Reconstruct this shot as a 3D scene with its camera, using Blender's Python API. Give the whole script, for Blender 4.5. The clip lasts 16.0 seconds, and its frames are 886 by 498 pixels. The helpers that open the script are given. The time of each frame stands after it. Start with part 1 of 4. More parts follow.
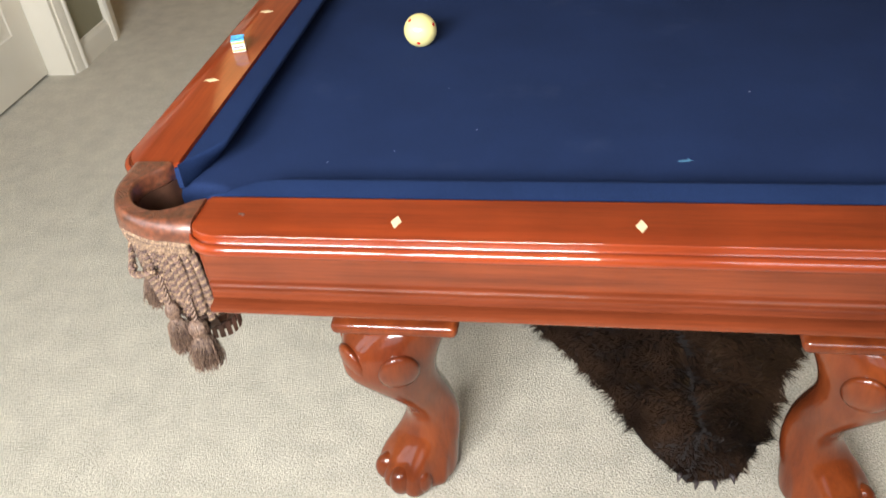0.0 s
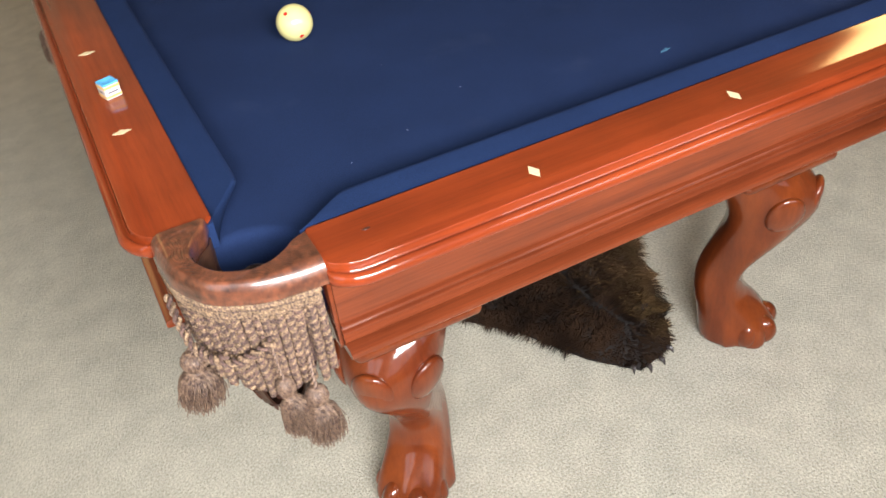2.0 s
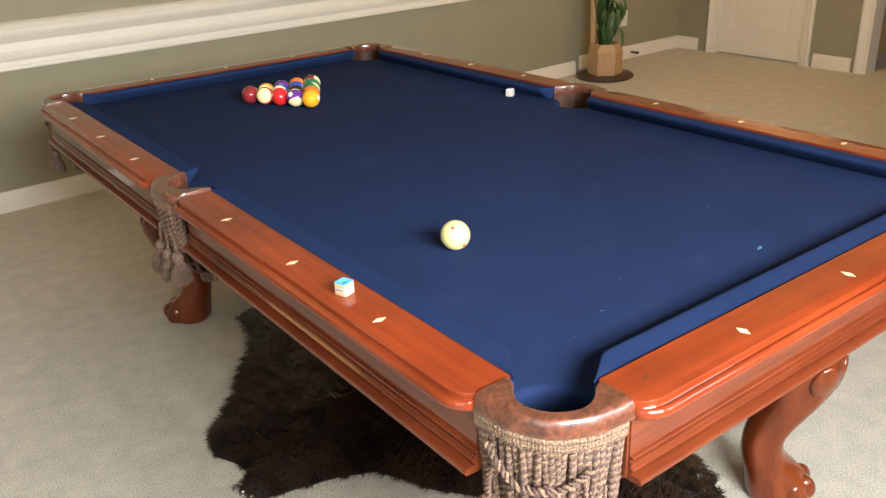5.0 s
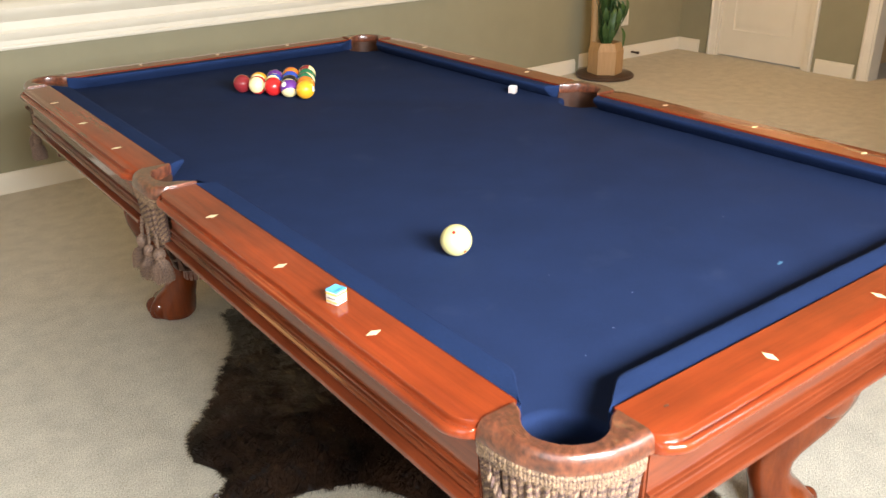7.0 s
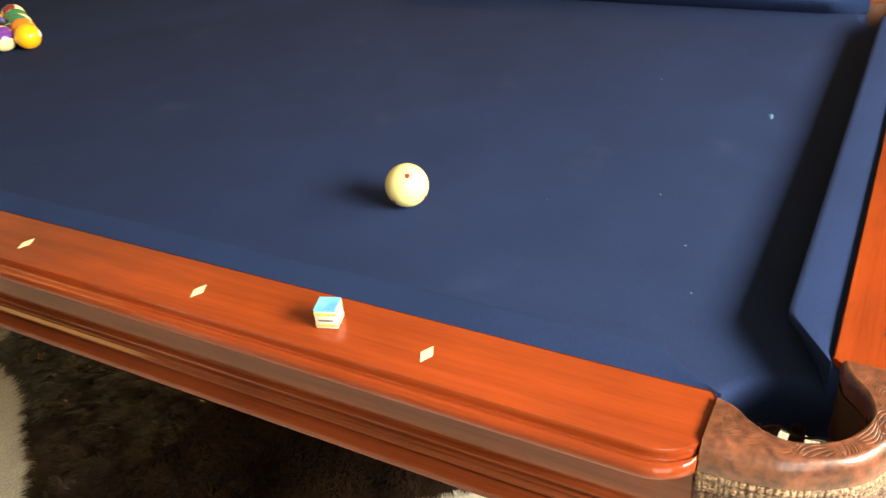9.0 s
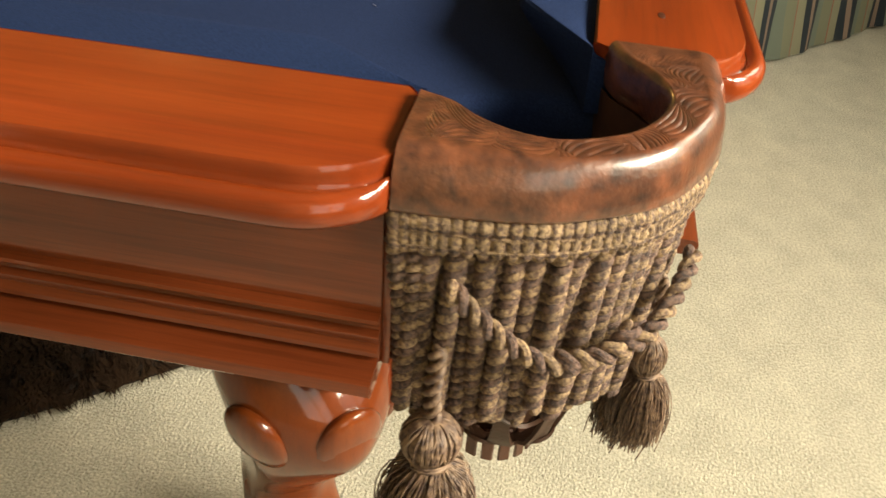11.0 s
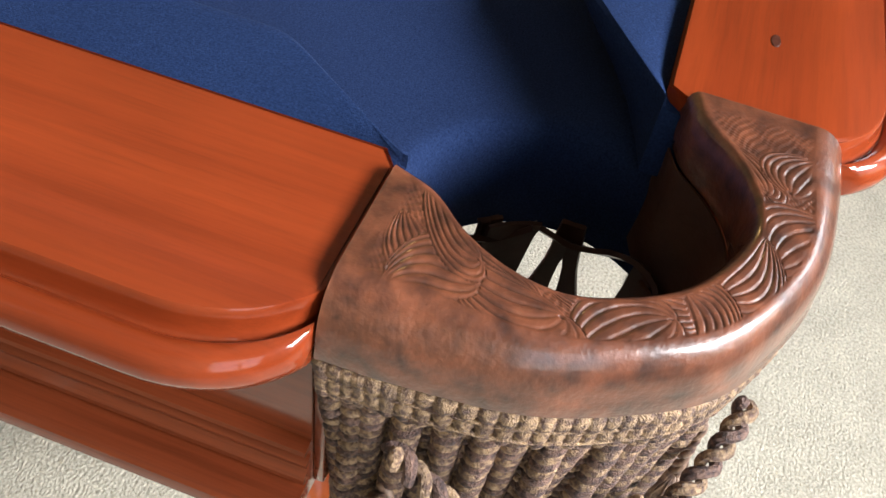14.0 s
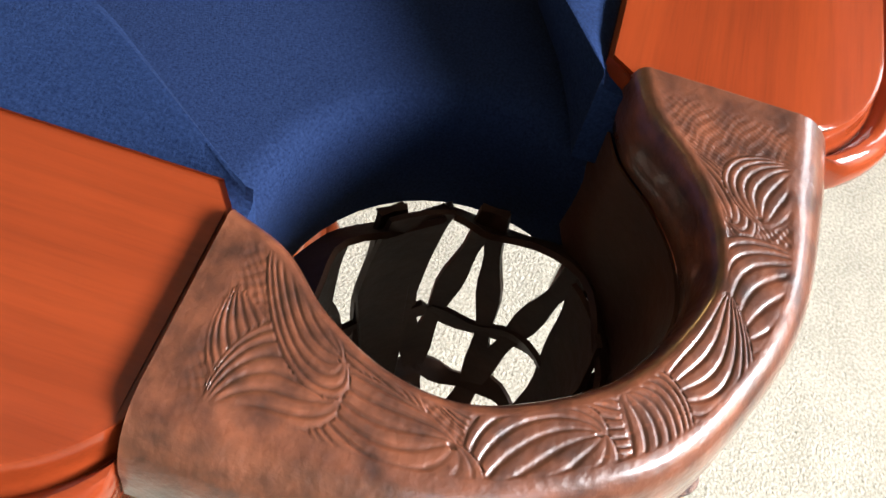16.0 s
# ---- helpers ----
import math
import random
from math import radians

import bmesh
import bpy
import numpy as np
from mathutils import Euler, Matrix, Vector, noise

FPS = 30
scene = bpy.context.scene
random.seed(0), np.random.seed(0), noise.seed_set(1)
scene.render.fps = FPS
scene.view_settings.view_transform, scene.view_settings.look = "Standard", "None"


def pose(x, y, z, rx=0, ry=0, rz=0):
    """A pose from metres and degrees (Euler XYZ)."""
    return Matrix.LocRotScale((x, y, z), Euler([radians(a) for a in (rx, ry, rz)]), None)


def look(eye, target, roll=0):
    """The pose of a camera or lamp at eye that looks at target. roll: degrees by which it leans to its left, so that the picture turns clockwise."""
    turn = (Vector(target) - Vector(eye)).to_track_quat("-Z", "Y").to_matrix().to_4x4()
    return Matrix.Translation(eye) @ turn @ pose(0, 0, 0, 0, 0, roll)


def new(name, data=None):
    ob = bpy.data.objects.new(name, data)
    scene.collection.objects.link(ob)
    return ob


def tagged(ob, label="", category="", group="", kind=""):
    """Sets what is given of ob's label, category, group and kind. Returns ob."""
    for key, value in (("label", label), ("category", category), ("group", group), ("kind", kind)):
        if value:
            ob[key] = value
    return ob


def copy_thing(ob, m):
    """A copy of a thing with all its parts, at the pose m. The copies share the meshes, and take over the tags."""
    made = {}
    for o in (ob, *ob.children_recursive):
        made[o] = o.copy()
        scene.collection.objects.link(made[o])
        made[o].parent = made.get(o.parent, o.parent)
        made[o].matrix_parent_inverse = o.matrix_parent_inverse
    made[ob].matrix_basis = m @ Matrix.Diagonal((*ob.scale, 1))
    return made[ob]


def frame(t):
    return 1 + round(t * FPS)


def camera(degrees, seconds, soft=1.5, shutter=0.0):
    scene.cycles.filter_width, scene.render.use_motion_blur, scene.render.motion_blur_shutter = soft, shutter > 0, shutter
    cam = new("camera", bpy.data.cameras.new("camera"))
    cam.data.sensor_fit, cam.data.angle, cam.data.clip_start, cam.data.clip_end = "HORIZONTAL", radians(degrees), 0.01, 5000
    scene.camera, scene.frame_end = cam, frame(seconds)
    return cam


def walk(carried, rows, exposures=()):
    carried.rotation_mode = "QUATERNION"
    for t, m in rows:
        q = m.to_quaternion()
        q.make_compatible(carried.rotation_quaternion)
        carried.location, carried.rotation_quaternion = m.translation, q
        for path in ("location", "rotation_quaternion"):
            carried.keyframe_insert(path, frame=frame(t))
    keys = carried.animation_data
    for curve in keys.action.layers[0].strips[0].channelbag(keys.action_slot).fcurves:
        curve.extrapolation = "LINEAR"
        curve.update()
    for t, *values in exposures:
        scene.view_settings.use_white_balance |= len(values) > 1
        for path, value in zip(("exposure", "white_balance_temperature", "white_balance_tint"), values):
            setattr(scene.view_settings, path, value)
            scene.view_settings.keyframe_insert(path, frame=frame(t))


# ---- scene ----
cam = camera(55.8, 16.0, shutter=0.3)
PATH = [
    (0, (-0.059, -1.981, 1.371), (-0.399, -0.426, 0.16), -6.2),
    (0.5, (-0.199, -1.898, 1.371), (-0.38, -0.309, 0.17), -5.0),
    (1, (-0.381, -1.934, 1.353), (-0.296, -0.35, 0.134), -5.3),
    (1.5, (-0.55, -1.946, 1.344), (-0.2, -0.426, 0.092), -6.5),
    (2, (-0.679, -1.856, 1.317), (-0.051, -0.424, 0.069), -6.5),
    (2.5, (-0.87, -1.8, 1.32), (0.002, -0.493, 0.083), -6.4),
    (3, (-1.017, -1.759, 1.336), (-0.089, -0.447, 0.146), -6.5),
    (3.5, (-1.091, -1.76, 1.37), (-0.149, -0.382, 0.268), -5.1),
    (4, (-1.179, -1.792, 1.395), (-0.218, -0.333, 0.421), -4.5),
    (4.5, (-1.219, -1.804, 1.409), (-0.195, -0.308, 0.564), -3.7),
    (4.7, (-1.23, -1.802, 1.411), (-0.168, -0.313, 0.604), -3.2),
    (6.8, (-1.215, -1.756, 1.391), (-0.113, -0.294, 0.586), -0.9),
    (7, (-1.183, -1.708, 1.387), (-0.087, -0.246, 0.574), -0.7),
    (7.5, (-1.098, -1.581, 1.36), (-0.007, -0.131, 0.518), -0.2),
    (8, (-1.129, -1.429, 1.325), (0.09, -0.137, 0.406), -2.1),
    (8.2, (-1.162, -1.368, 1.324), (0.118, -0.164, 0.369), -3.8),
    (10.3, (-1.057, -1.049, 1.096), (0.545, -0.697, -0.048), 2.8),
    (10.5, (-1.027, -1.081, 1.056), (0.569, -0.823, -0.12), 4.5),
    (11, (-0.952, -1.147, 0.982), (0.635, -0.946, -0.219), 4.8),
    (11.5, (-0.921, -1.171, 0.944), (0.617, -0.925, -0.31), 4.8),
    (12, (-0.923, -1.18, 0.933), (0.598, -0.884, -0.332), 5.2),
    (12.5, (-0.915, -1.176, 0.934), (0.587, -0.882, -0.353), 5.4),
    (13, (-0.882, -1.162, 0.944), (0.599, -0.925, -0.378), 6.0),
    (13.5, (-0.835, -1.156, 0.976), (0.561, -0.892, -0.432), 7.9),
    (14, (-0.798, -1.144, 0.992), (0.509, -0.888, -0.5), 10.5),
    (14.5, (-0.8, -1.127, 1.006), (0.444, -0.944, -0.549), 12.4),
    (15, (-0.732, -1.118, 0.988), (0.412, -1.009, -0.649), 14.0),
    (15.5, (-0.717, -1.132, 0.973), (0.369, -1.072, -0.706), 15.5),
    (16, (-0.711, -1.142, 0.975), (0.368, -1.087, -0.708), 15.3),
]
walk(cam, [(t, look(eye, target, roll)) for t, eye, target, roll in PATH], [(0, 0.20, 6500, 10), (1.0, 0.12, 6500, 10), (3.0, 0.24, 6500, 10), (4.5, 0.52, 6500, 10), (8.2, 1.02, 6500, 10), (10.3, 0.62, 12500, 0), (11.0, 0.12, 9000, 3), (12.0, 0.08, 6300, 10), (13.0, 0.08, 6300, 10), (14.5, 0.36, 6400, 10), (16, 0.44, 6400, 11)])

# ---- world and lights ----
W, L = 0.559, 1.1176            # half width and half length between the cushion noses
TOP, BED = 0.810, 0.772         # rail top and cloth heights
# CEIL is set high so the unseen ceiling bounces less light
X0, X1, Y0, Y1, CEIL = -2.13, 4.88, -2.75, 2.68, 4.2

world = bpy.data.worlds.new("World")
scene.world = world
world.use_nodes = True
wn = world.node_tree
sky = wn.nodes.new("ShaderNodeTexSky")
sky.sky_type, sky.sun_disc = "NISHITA", False
sky.sun_elevation, sky.sun_rotation = radians(35), radians(180)
wn.links.new(sky.outputs[0], wn.nodes["Background"].inputs[0])
wn.nodes["Background"].inputs[1].default_value = 0.12


def area(name, m, sx, sy, watts, colour):
    d = bpy.data.lights.new(name, "AREA")
    d.shape, d.size, d.size_y, d.energy, d.color = "RECTANGLE", sx, sy, watts, colour
    ob = new(name, d)
    ob.matrix_world = m
    return ob


WINDOWS = [(-0.75, 1.4, 185), (0.95, 1.2, 20)]      # centre x, width and daylight of the windows behind the head of the table
WZ0, WZ1 = 0.70, 2.15
WWY, WWW = -2.05, 1.05                              # centre y and width of an unseen window added in the west wall as fill
for wx, ww, watts in WINDOWS:
    area("window_daylight", look((wx, Y0 - 0.12, 1.80), (wx, 0, 1.25)), ww, 0.68, watts, (0.94, 0.97, 1.0))
# weak side fill through the added west opening
area("window_daylight", look((X0 - 0.12, WWY, (WZ0 + WZ1) / 2), (0, WWY + 0.6, (WZ0 + WZ1) / 2 - 0.5)), WWW, WZ1 - WZ0, 9, (0.94, 0.97, 1.0))
ASSUMED_LIGHTS = [(-1.75, 1.85, 8), (1.9, 2.0, 2), (3.7, 1.2, 54)]     # place and watts of unseen lamps, assumed from the warm light at the far end
for lx, ly, watts in ASSUMED_LIGHTS:
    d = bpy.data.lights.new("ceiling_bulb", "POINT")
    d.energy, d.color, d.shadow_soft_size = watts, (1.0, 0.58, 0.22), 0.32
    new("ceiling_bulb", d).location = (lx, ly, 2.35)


# ---- materials ----
def mat(name, colour, rough=0.5, metal=0.0, coat=0.0, var=0.0, scale=20.0, colour2=None, bump=0.0, bscale=200.0, stretch=(1, 1, 1), sheen=0.0, detail=6.0, big=0.0, bigscale=3.0, bdist=0.002, spec=0.5):
    m = bpy.data.materials.new(name)
    m.use_nodes = True
    nt = m.node_tree
    b = nt.nodes["Principled BSDF"]
    b.inputs["Base Color"].default_value = (*colour, 1)
    b.inputs["Roughness"].default_value = rough
    b.inputs["Metallic"].default_value = metal
    b.inputs["Coat Weight"].default_value = coat
    b.inputs["Coat Roughness"].default_value = 0.06
    b.inputs["Sheen Weight"].default_value = sheen
    b.inputs["Specular IOR Level"].default_value = spec
    tc = nt.nodes.new("ShaderNodeTexCoord")
    mp = nt.nodes.new("ShaderNodeMapping")
    mp.inputs["Scale"].default_value = stretch
    nt.links.new(tc.outputs["Object"], mp.inputs[0])
    if colour2:
        n = nt.nodes.new("ShaderNodeTexNoise")
        n.inputs["Scale"].default_value, n.inputs["Detail"].default_value = scale, detail
        nt.links.new(mp.outputs[0], n.inputs["Vector"])
        r = nt.nodes.new("ShaderNodeValToRGB")
        r.color_ramp.elements[0].position, r.color_ramp.elements[1].position = 0.5 - var, 0.5 + var
        r.color_ramp.elements[0].color, r.color_ramp.elements[1].color = (*colour2, 1), (*colour, 1)
        nt.links.new(n.outputs[0], r.inputs[0])
        out = r.outputs[0]
        if big:
            n2 = nt.nodes.new("ShaderNodeTexNoise")
            n2.inputs["Scale"].default_value, n2.inputs["Detail"].default_value = bigscale, 3
            nt.links.new(tc.outputs["Object"], n2.inputs["Vector"])
            mr = nt.nodes.new("ShaderNodeMapRange")
            mr.inputs[1].default_value, mr.inputs[2].default_value = 0.3, 0.7
            mr.inputs[3].default_value, mr.inputs[4].default_value = 1 - big, 1 + big
            nt.links.new(n2.outputs[0], mr.inputs[0])
            vm = nt.nodes.new("ShaderNodeVectorMath")
            vm.operation = "SCALE"
            nt.links.new(out, vm.inputs[0])
            nt.links.new(mr.outputs[0], vm.inputs["Scale"])
            out = vm.outputs[0]
        nt.links.new(out, b.inputs["Base Color"])
    if bump:
        n = nt.nodes.new("ShaderNodeTexNoise")
        n.inputs["Scale"].default_value, n.inputs["Detail"].default_value = bscale, 3
        nt.links.new(mp.outputs[0], n.inputs["Vector"])
        bp = nt.nodes.new("ShaderNodeBump")
        bp.inputs["Strength"].default_value, bp.inputs["Distance"].default_value = bump, bdist
        nt.links.new(n.outputs[0], bp.inputs["Height"])
        nt.links.new(bp.outputs[0], b.inputs["Normal"])
    return m


def wood(name, dark, light, stretch, rough=0.5, coat=0.45, scale=24.0, streak=0.13):
    """Varnished timber: broad figure, streaks and fine pores along the grain."""
    m = mat(name, light, rough, 0, coat, 0.34, scale, dark, 0.06, 260, stretch, big=0.20, bigscale=6, bdist=0.0005, spec=0.06)
    nt = m.node_tree
    b = nt.nodes["Principled BSDF"]
    b.inputs["Coat Roughness"].default_value = 0.085
    src = b.inputs["Base Color"].links[0].from_socket
    mp = [n for n in nt.nodes if n.type == "MAPPING"][0]
    for sc, lo, amount in ((95.0, 0.42, streak), (420.0, 0.40, streak * 0.5)):
        n = nt.nodes.new("ShaderNodeTexNoise")
        n.inputs["Scale"].default_value, n.inputs["Detail"].default_value = sc, 4
        nt.links.new(mp.outputs[0], n.inputs["Vector"])
        mr = nt.nodes.new("ShaderNodeMapRange")
        mr.inputs[1].default_value, mr.inputs[2].default_value = lo - 0.08, lo + 0.14
        mr.inputs[3].default_value, mr.inputs[4].default_value = 1 - amount, 1.05
        nt.links.new(n.outputs[0], mr.inputs[0])
        vm = nt.nodes.new("ShaderNodeVectorMath")
        vm.operation = "SCALE"
        nt.links.new(src, vm.inputs[0])
        nt.links.new(mr.outputs[0], vm.inputs["Scale"])
        src = vm.outputs[0]
    nt.links.new(src, b.inputs["Base Color"])
    return m


LIGHTC, DARKC = (0.235, 0.0360, 0.0080), (0.128, 0.0170, 0.0042)
WOOD_X = wood("varnished_cherry_x", DARKC, LIGHTC, (0.15, 3.0, 3.0), coat=1.0, scale=15.0, streak=0.08)
# same cherry darkened and browned: the aprons' weaker light sits in this colour
APRON_SHADED = wood("varnished_cherry_shaded", (0.080, 0.0155, 0.0060), (0.175, 0.036, 0.0110), (0.10, 3.4, 3.4), 0.45, 1.0, 16.0, 0.16)
WOOD_Z = wood("varnished_cherry_z", (0.065, 0.010, 0.004), (0.20, 0.042, 0.009), (1.6, 1.6, 0.3), 0.4, 0.9, 14.0, 0.07)
CABINET = mat("cabinet_dark_wood", (0.10, 0.03, 0.014), 0.5, colour2=(0.06, 0.018, 0.009), var=0.3)


def billiard_cloth(name, light, dark, dust):
    """Napped worsted cloth with chalk dust rubbed in."""
    m = mat(name, light, 0.95, colour2=dark, var=0.22, scale=1100, bump=0.5, bscale=1500, big=0.09, bigscale=9, bdist=0.0006, spec=0.08, detail=3)
    nt = m.node_tree
    pb = nt.nodes["Principled BSDF"]
    src = pb.inputs["Base Color"].links[0].from_socket
    tc = nt.nodes.new("ShaderNodeTexCoord")
    n = nt.nodes.new("ShaderNodeTexNoise")
    n.inputs["Scale"].default_value, n.inputs["Detail"].default_value = 8.0, 5
    nt.links.new(tc.outputs["Object"], n.inputs["Vector"])
    mr = nt.nodes.new("ShaderNodeMapRange")
    mr.inputs[1].default_value, mr.inputs[2].default_value, mr.inputs[3].default_value, mr.inputs[4].default_value = 0.62, 0.78, 0.0, dust
    nt.links.new(n.outputs[0], mr.inputs[0])
    mx = nt.nodes.new("ShaderNodeMix")
    mx.data_type = "RGBA"
    mx.inputs[7].default_value = (0.085, 0.105, 0.165, 1)
    nt.links.new(mr.outputs[0], mx.inputs[0])
    nt.links.new(src, mx.inputs[6])
    nt.links.new(mx.outputs[2], pb.inputs["Base Color"])
    return m


CLOTH = billiard_cloth("blue_billiard_cloth", (0.0152, 0.0282, 0.0775), (0.0060, 0.0118, 0.0380), 0.12)
# the bed's cloth made bluer and brighter, for light caught by the cushion tops
CLOTH_LIT = billiard_cloth("blue_cloth_lit", (0.0152, 0.0310, 0.0880), (0.0060, 0.0132, 0.0440), 0.06)
LEATHER = mat("tooled_leather", (0.180, 0.054, 0.024), 0.42, coat=1.0, colour2=(0.036, 0.0110, 0.0065), var=0.24, scale=130, bump=0.35, bscale=420, big=0.30, bigscale=38, bdist=0.001, detail=8)
LEATHER.node_tree.nodes["Principled BSDF"].inputs["Coat Roughness"].default_value = 0.16
COMB = mat("comb_leather", (0.115, 0.042, 0.024), 0.5, colour2=(0.06, 0.02, 0.012), var=0.3, scale=120, bump=0.2)
NETLEATHER = mat("net_leather", (0.075, 0.031, 0.017), 0.5, colour2=(0.036, 0.015, 0.009), var=0.3, scale=60, bump=0.2, spec=0.3)
PEARL = mat("pale_inlay", (0.80, 0.66, 0.42), 0.3, coat=0.4, colour2=(0.6, 0.45, 0.25), var=0.3, scale=300)
CORD = mat("brown_gold_cord", (0.37, 0.240, 0.135), 0.6, colour2=(0.105, 0.058, 0.044), var=0.12, scale=480, bump=0.8, bscale=1500, detail=4, big=0.25, bigscale=60)
CORD2 = mat("plum_brown_cord", (0.185, 0.105, 0.078), 0.6, colour2=(0.045, 0.023, 0.022), var=0.12, scale=480, bump=0.8, bscale=1500, detail=4, big=0.25, bigscale=60)
THREAD = mat("tassel_thread", (0.25, 0.155, 0.100), 0.55, colour2=(0.060, 0.031, 0.025), var=0.13, scale=300)
CARPET = mat("cream_carpet", (0.64, 0.585, 0.475), 1.0, colour2=(0.34, 0.31, 0.24), var=0.20, scale=210, bump=0.9, bscale=260, sheen=0.15, big=0.10, bigscale=14, bdist=0.0055, detail=5, spec=0.1)
WALL = mat("sage_wall_paint", (0.255, 0.232, 0.148), 0.8, colour2=(0.235, 0.212, 0.135), var=0.3, scale=8, bump=0.15, bscale=90, big=0.03)
WHITE = mat("white_trim_paint", (0.70, 0.65, 0.55), 0.4, colour2=(0.64, 0.59, 0.49), var=0.4, scale=6, bump=0.05, bscale=50)
# unseen ceiling, kept dull to weaken the fill it throws back
CEILM = mat("dull_ceiling_paint", (0.36, 0.325, 0.26), 0.9, colour2=(0.33, 0.30, 0.24), var=0.4, scale=10, bump=0.3, bscale=60)
HALL = mat("tan_wall_paint", (0.42, 0.30, 0.16), 0.8, colour2=(0.39, 0.28, 0.15), var=0.3, scale=8)


# ---- building helpers ----
def part(name, bm, material, parent=None, label="", smooth=True, angle=40):
    me = bpy.data.meshes.new(name)
    bm.normal_update()
    bm.to_mesh(me)
    bm.free()
    me.materials.append(material)
    if smooth:
        me.polygons.foreach_set("use_smooth", [True] * len(me.polygons))
        me.set_sharp_from_angle(angle=radians(angle))
    ob = new(name, me)
    if parent:
        ob.parent = parent
    if label:
        ob["label"] = label
    return ob


def thing(name, label, category, group="", kind="", at=(0, 0, 0)):
    ob = new(name)
    ob.location = at
    return tagged(ob, label, category, group, kind)


def rings(bm, loops, closed=True, cap0=False, cap1=False):
    """Skin a list of rings of equal length."""
    vs = [[bm.verts.new(p) for p in r] for r in loops]
    n = len(vs[0])
    for a, b in zip(vs, vs[1:]):
        for i in range(n if closed else n - 1):
            j = (i + 1) % n
            bm.faces.new((a[i], a[j], b[j], b[i]))
    if cap0:
        bm.faces.new(vs[0][::-1])
    if cap1:
        bm.faces.new(vs[-1])
    return vs


def box(bm, x0, x1, y0, y1, z0, z1, bevel=0.0, seg=2):
    r = bmesh.ops.create_cube(bm, size=1, matrix=Matrix.LocRotScale(((x0 + x1) / 2, (y0 + y1) / 2, (z0 + z1) / 2), None, (x1 - x0, y1 - y0, z1 - z0)))
    if bevel:
        es = {e for v in r["verts"] for e in v.link_edges}
        bmesh.ops.bevel(bm, geom=list(es), offset=bevel, segments=seg, affect="EDGES", profile=0.5)


def fixnormals(bm):
    bmesh.ops.recalc_face_normals(bm, faces=bm.faces[:])
    return bm


def boxpart(name, x0, x1, y0, y1, z0, z1, material, parent=None, bevel=0.0, label=""):
    bm = bmesh.new()
    box(bm, x0, x1, y0, y1, z0, z1, bevel)
    return part(name, bm, material, parent, label, smooth=bevel > 0)


def structure(ob, label, category):
    return tagged(ob, label, category, kind="structure")


# ---- the room ----
structure(boxpart("floor", X0 - 1.6, X1 + 1.6, Y0 - 0.2, 3.2, -0.1, 0.0, CARPET), "cream cut-pile carpet over the whole floor", "carpet")
structure(boxpart("ceiling", X0 - 1.6, X1 + 1.6, Y0 - 0.2, 3.2, CEIL, CEIL + 0.1, CEILM), "plain dull beige ceiling out of view, high to cut bounced light", "ceiling")


def wall(name, boxes, material, label):
    bm = bmesh.new()
    for b in boxes:
        box(bm, *b)
    return structure(part(name, bm, material, smooth=False), label, "wall")


T = 0.13
DH = 2.05
wall("wall_west", [(X0 - T, X0, Y0, WWY - WWW / 2, 0, CEIL), (X0 - T, X0, WWY + WWW / 2, 0.05, 0, CEIL), (X0 - T, X0, WWY - WWW / 2, WWY + WWW / 2, 0, WZ0), (X0 - T, X0, WWY - WWW / 2, WWY + WWW / 2, WZ1, CEIL), (X0 - T, X0, 0.05, 0.89, DH, CEIL), (X0 - T, X0, 0.89, 1.27, 0, CEIL), (X0 - T, X0, 1.27, 2.12, DH, CEIL), (X0 - T, X0, 2.12, 3.1, 0, CEIL)], WALL, "sage green painted wall with a white door and a doorway")
wall("wall_east", [(X1, X1 + T, Y0, 0.40, 0, CEIL), (X1, X1 + T, 0.40, 1.26, DH, CEIL), (X1, X1 + T, 1.26, 1.76, 0, CEIL), (X1, X1 + T, 1.76, 2.56, DH, CEIL), (X1, X1 + T, 2.56, 3.1, 0, CEIL)], WALL, "sage green painted wall with a white panel door")
sw = [(X0 - T, X1 + T, Y0 - T, Y0, 0, WZ0), (X0 - T, X1 + T, Y0 - T, Y0, WZ1, CEIL)]
edges = [X0 - T] + [e for wx, ww, _ in WINDOWS for e in (wx - ww / 2, wx + ww / 2)] + [X1 + T]
for a, b in zip(edges[::2], edges[1::2]):
    sw.append((a, b, Y0 - T, Y0, WZ0, WZ1))
wall("wall_south", sw, WALL, "sage green painted wall with two windows")

# the far wall stands a little askew; it steps back near the plant
SLOPE = math.atan(0.045)
FAR = Matrix.Translation((-0.4, 2.655, 0)) @ Matrix.Rotation(SLOPE, 4, "Z")
fw = wall("wall_north", [(-1.9, 3.95, 0, T, 0, CEIL)], WALL, "sage green painted wall with a wide white chair rail")
fw.matrix_world = FAR
wall("wall_north_recess", [(3.4, X1 + T, 2.94, 2.94 + T, 0, CEIL)], WALL, "sage green painted wall behind the plant")


def moulding(name, profile, length, m, label, category):
    """A moulding with a profile of (out from the wall, height), along local x."""
    bm = bmesh.new()
    rings(bm, [[(x, -o, z) for o, z in profile] for x in (0, length)], True, True, True)
    fixnormals(bm)
    ob = part(name, bm, WHITE, angle=25)
    ob.matrix_world = m
    return structure(ob, label, category)


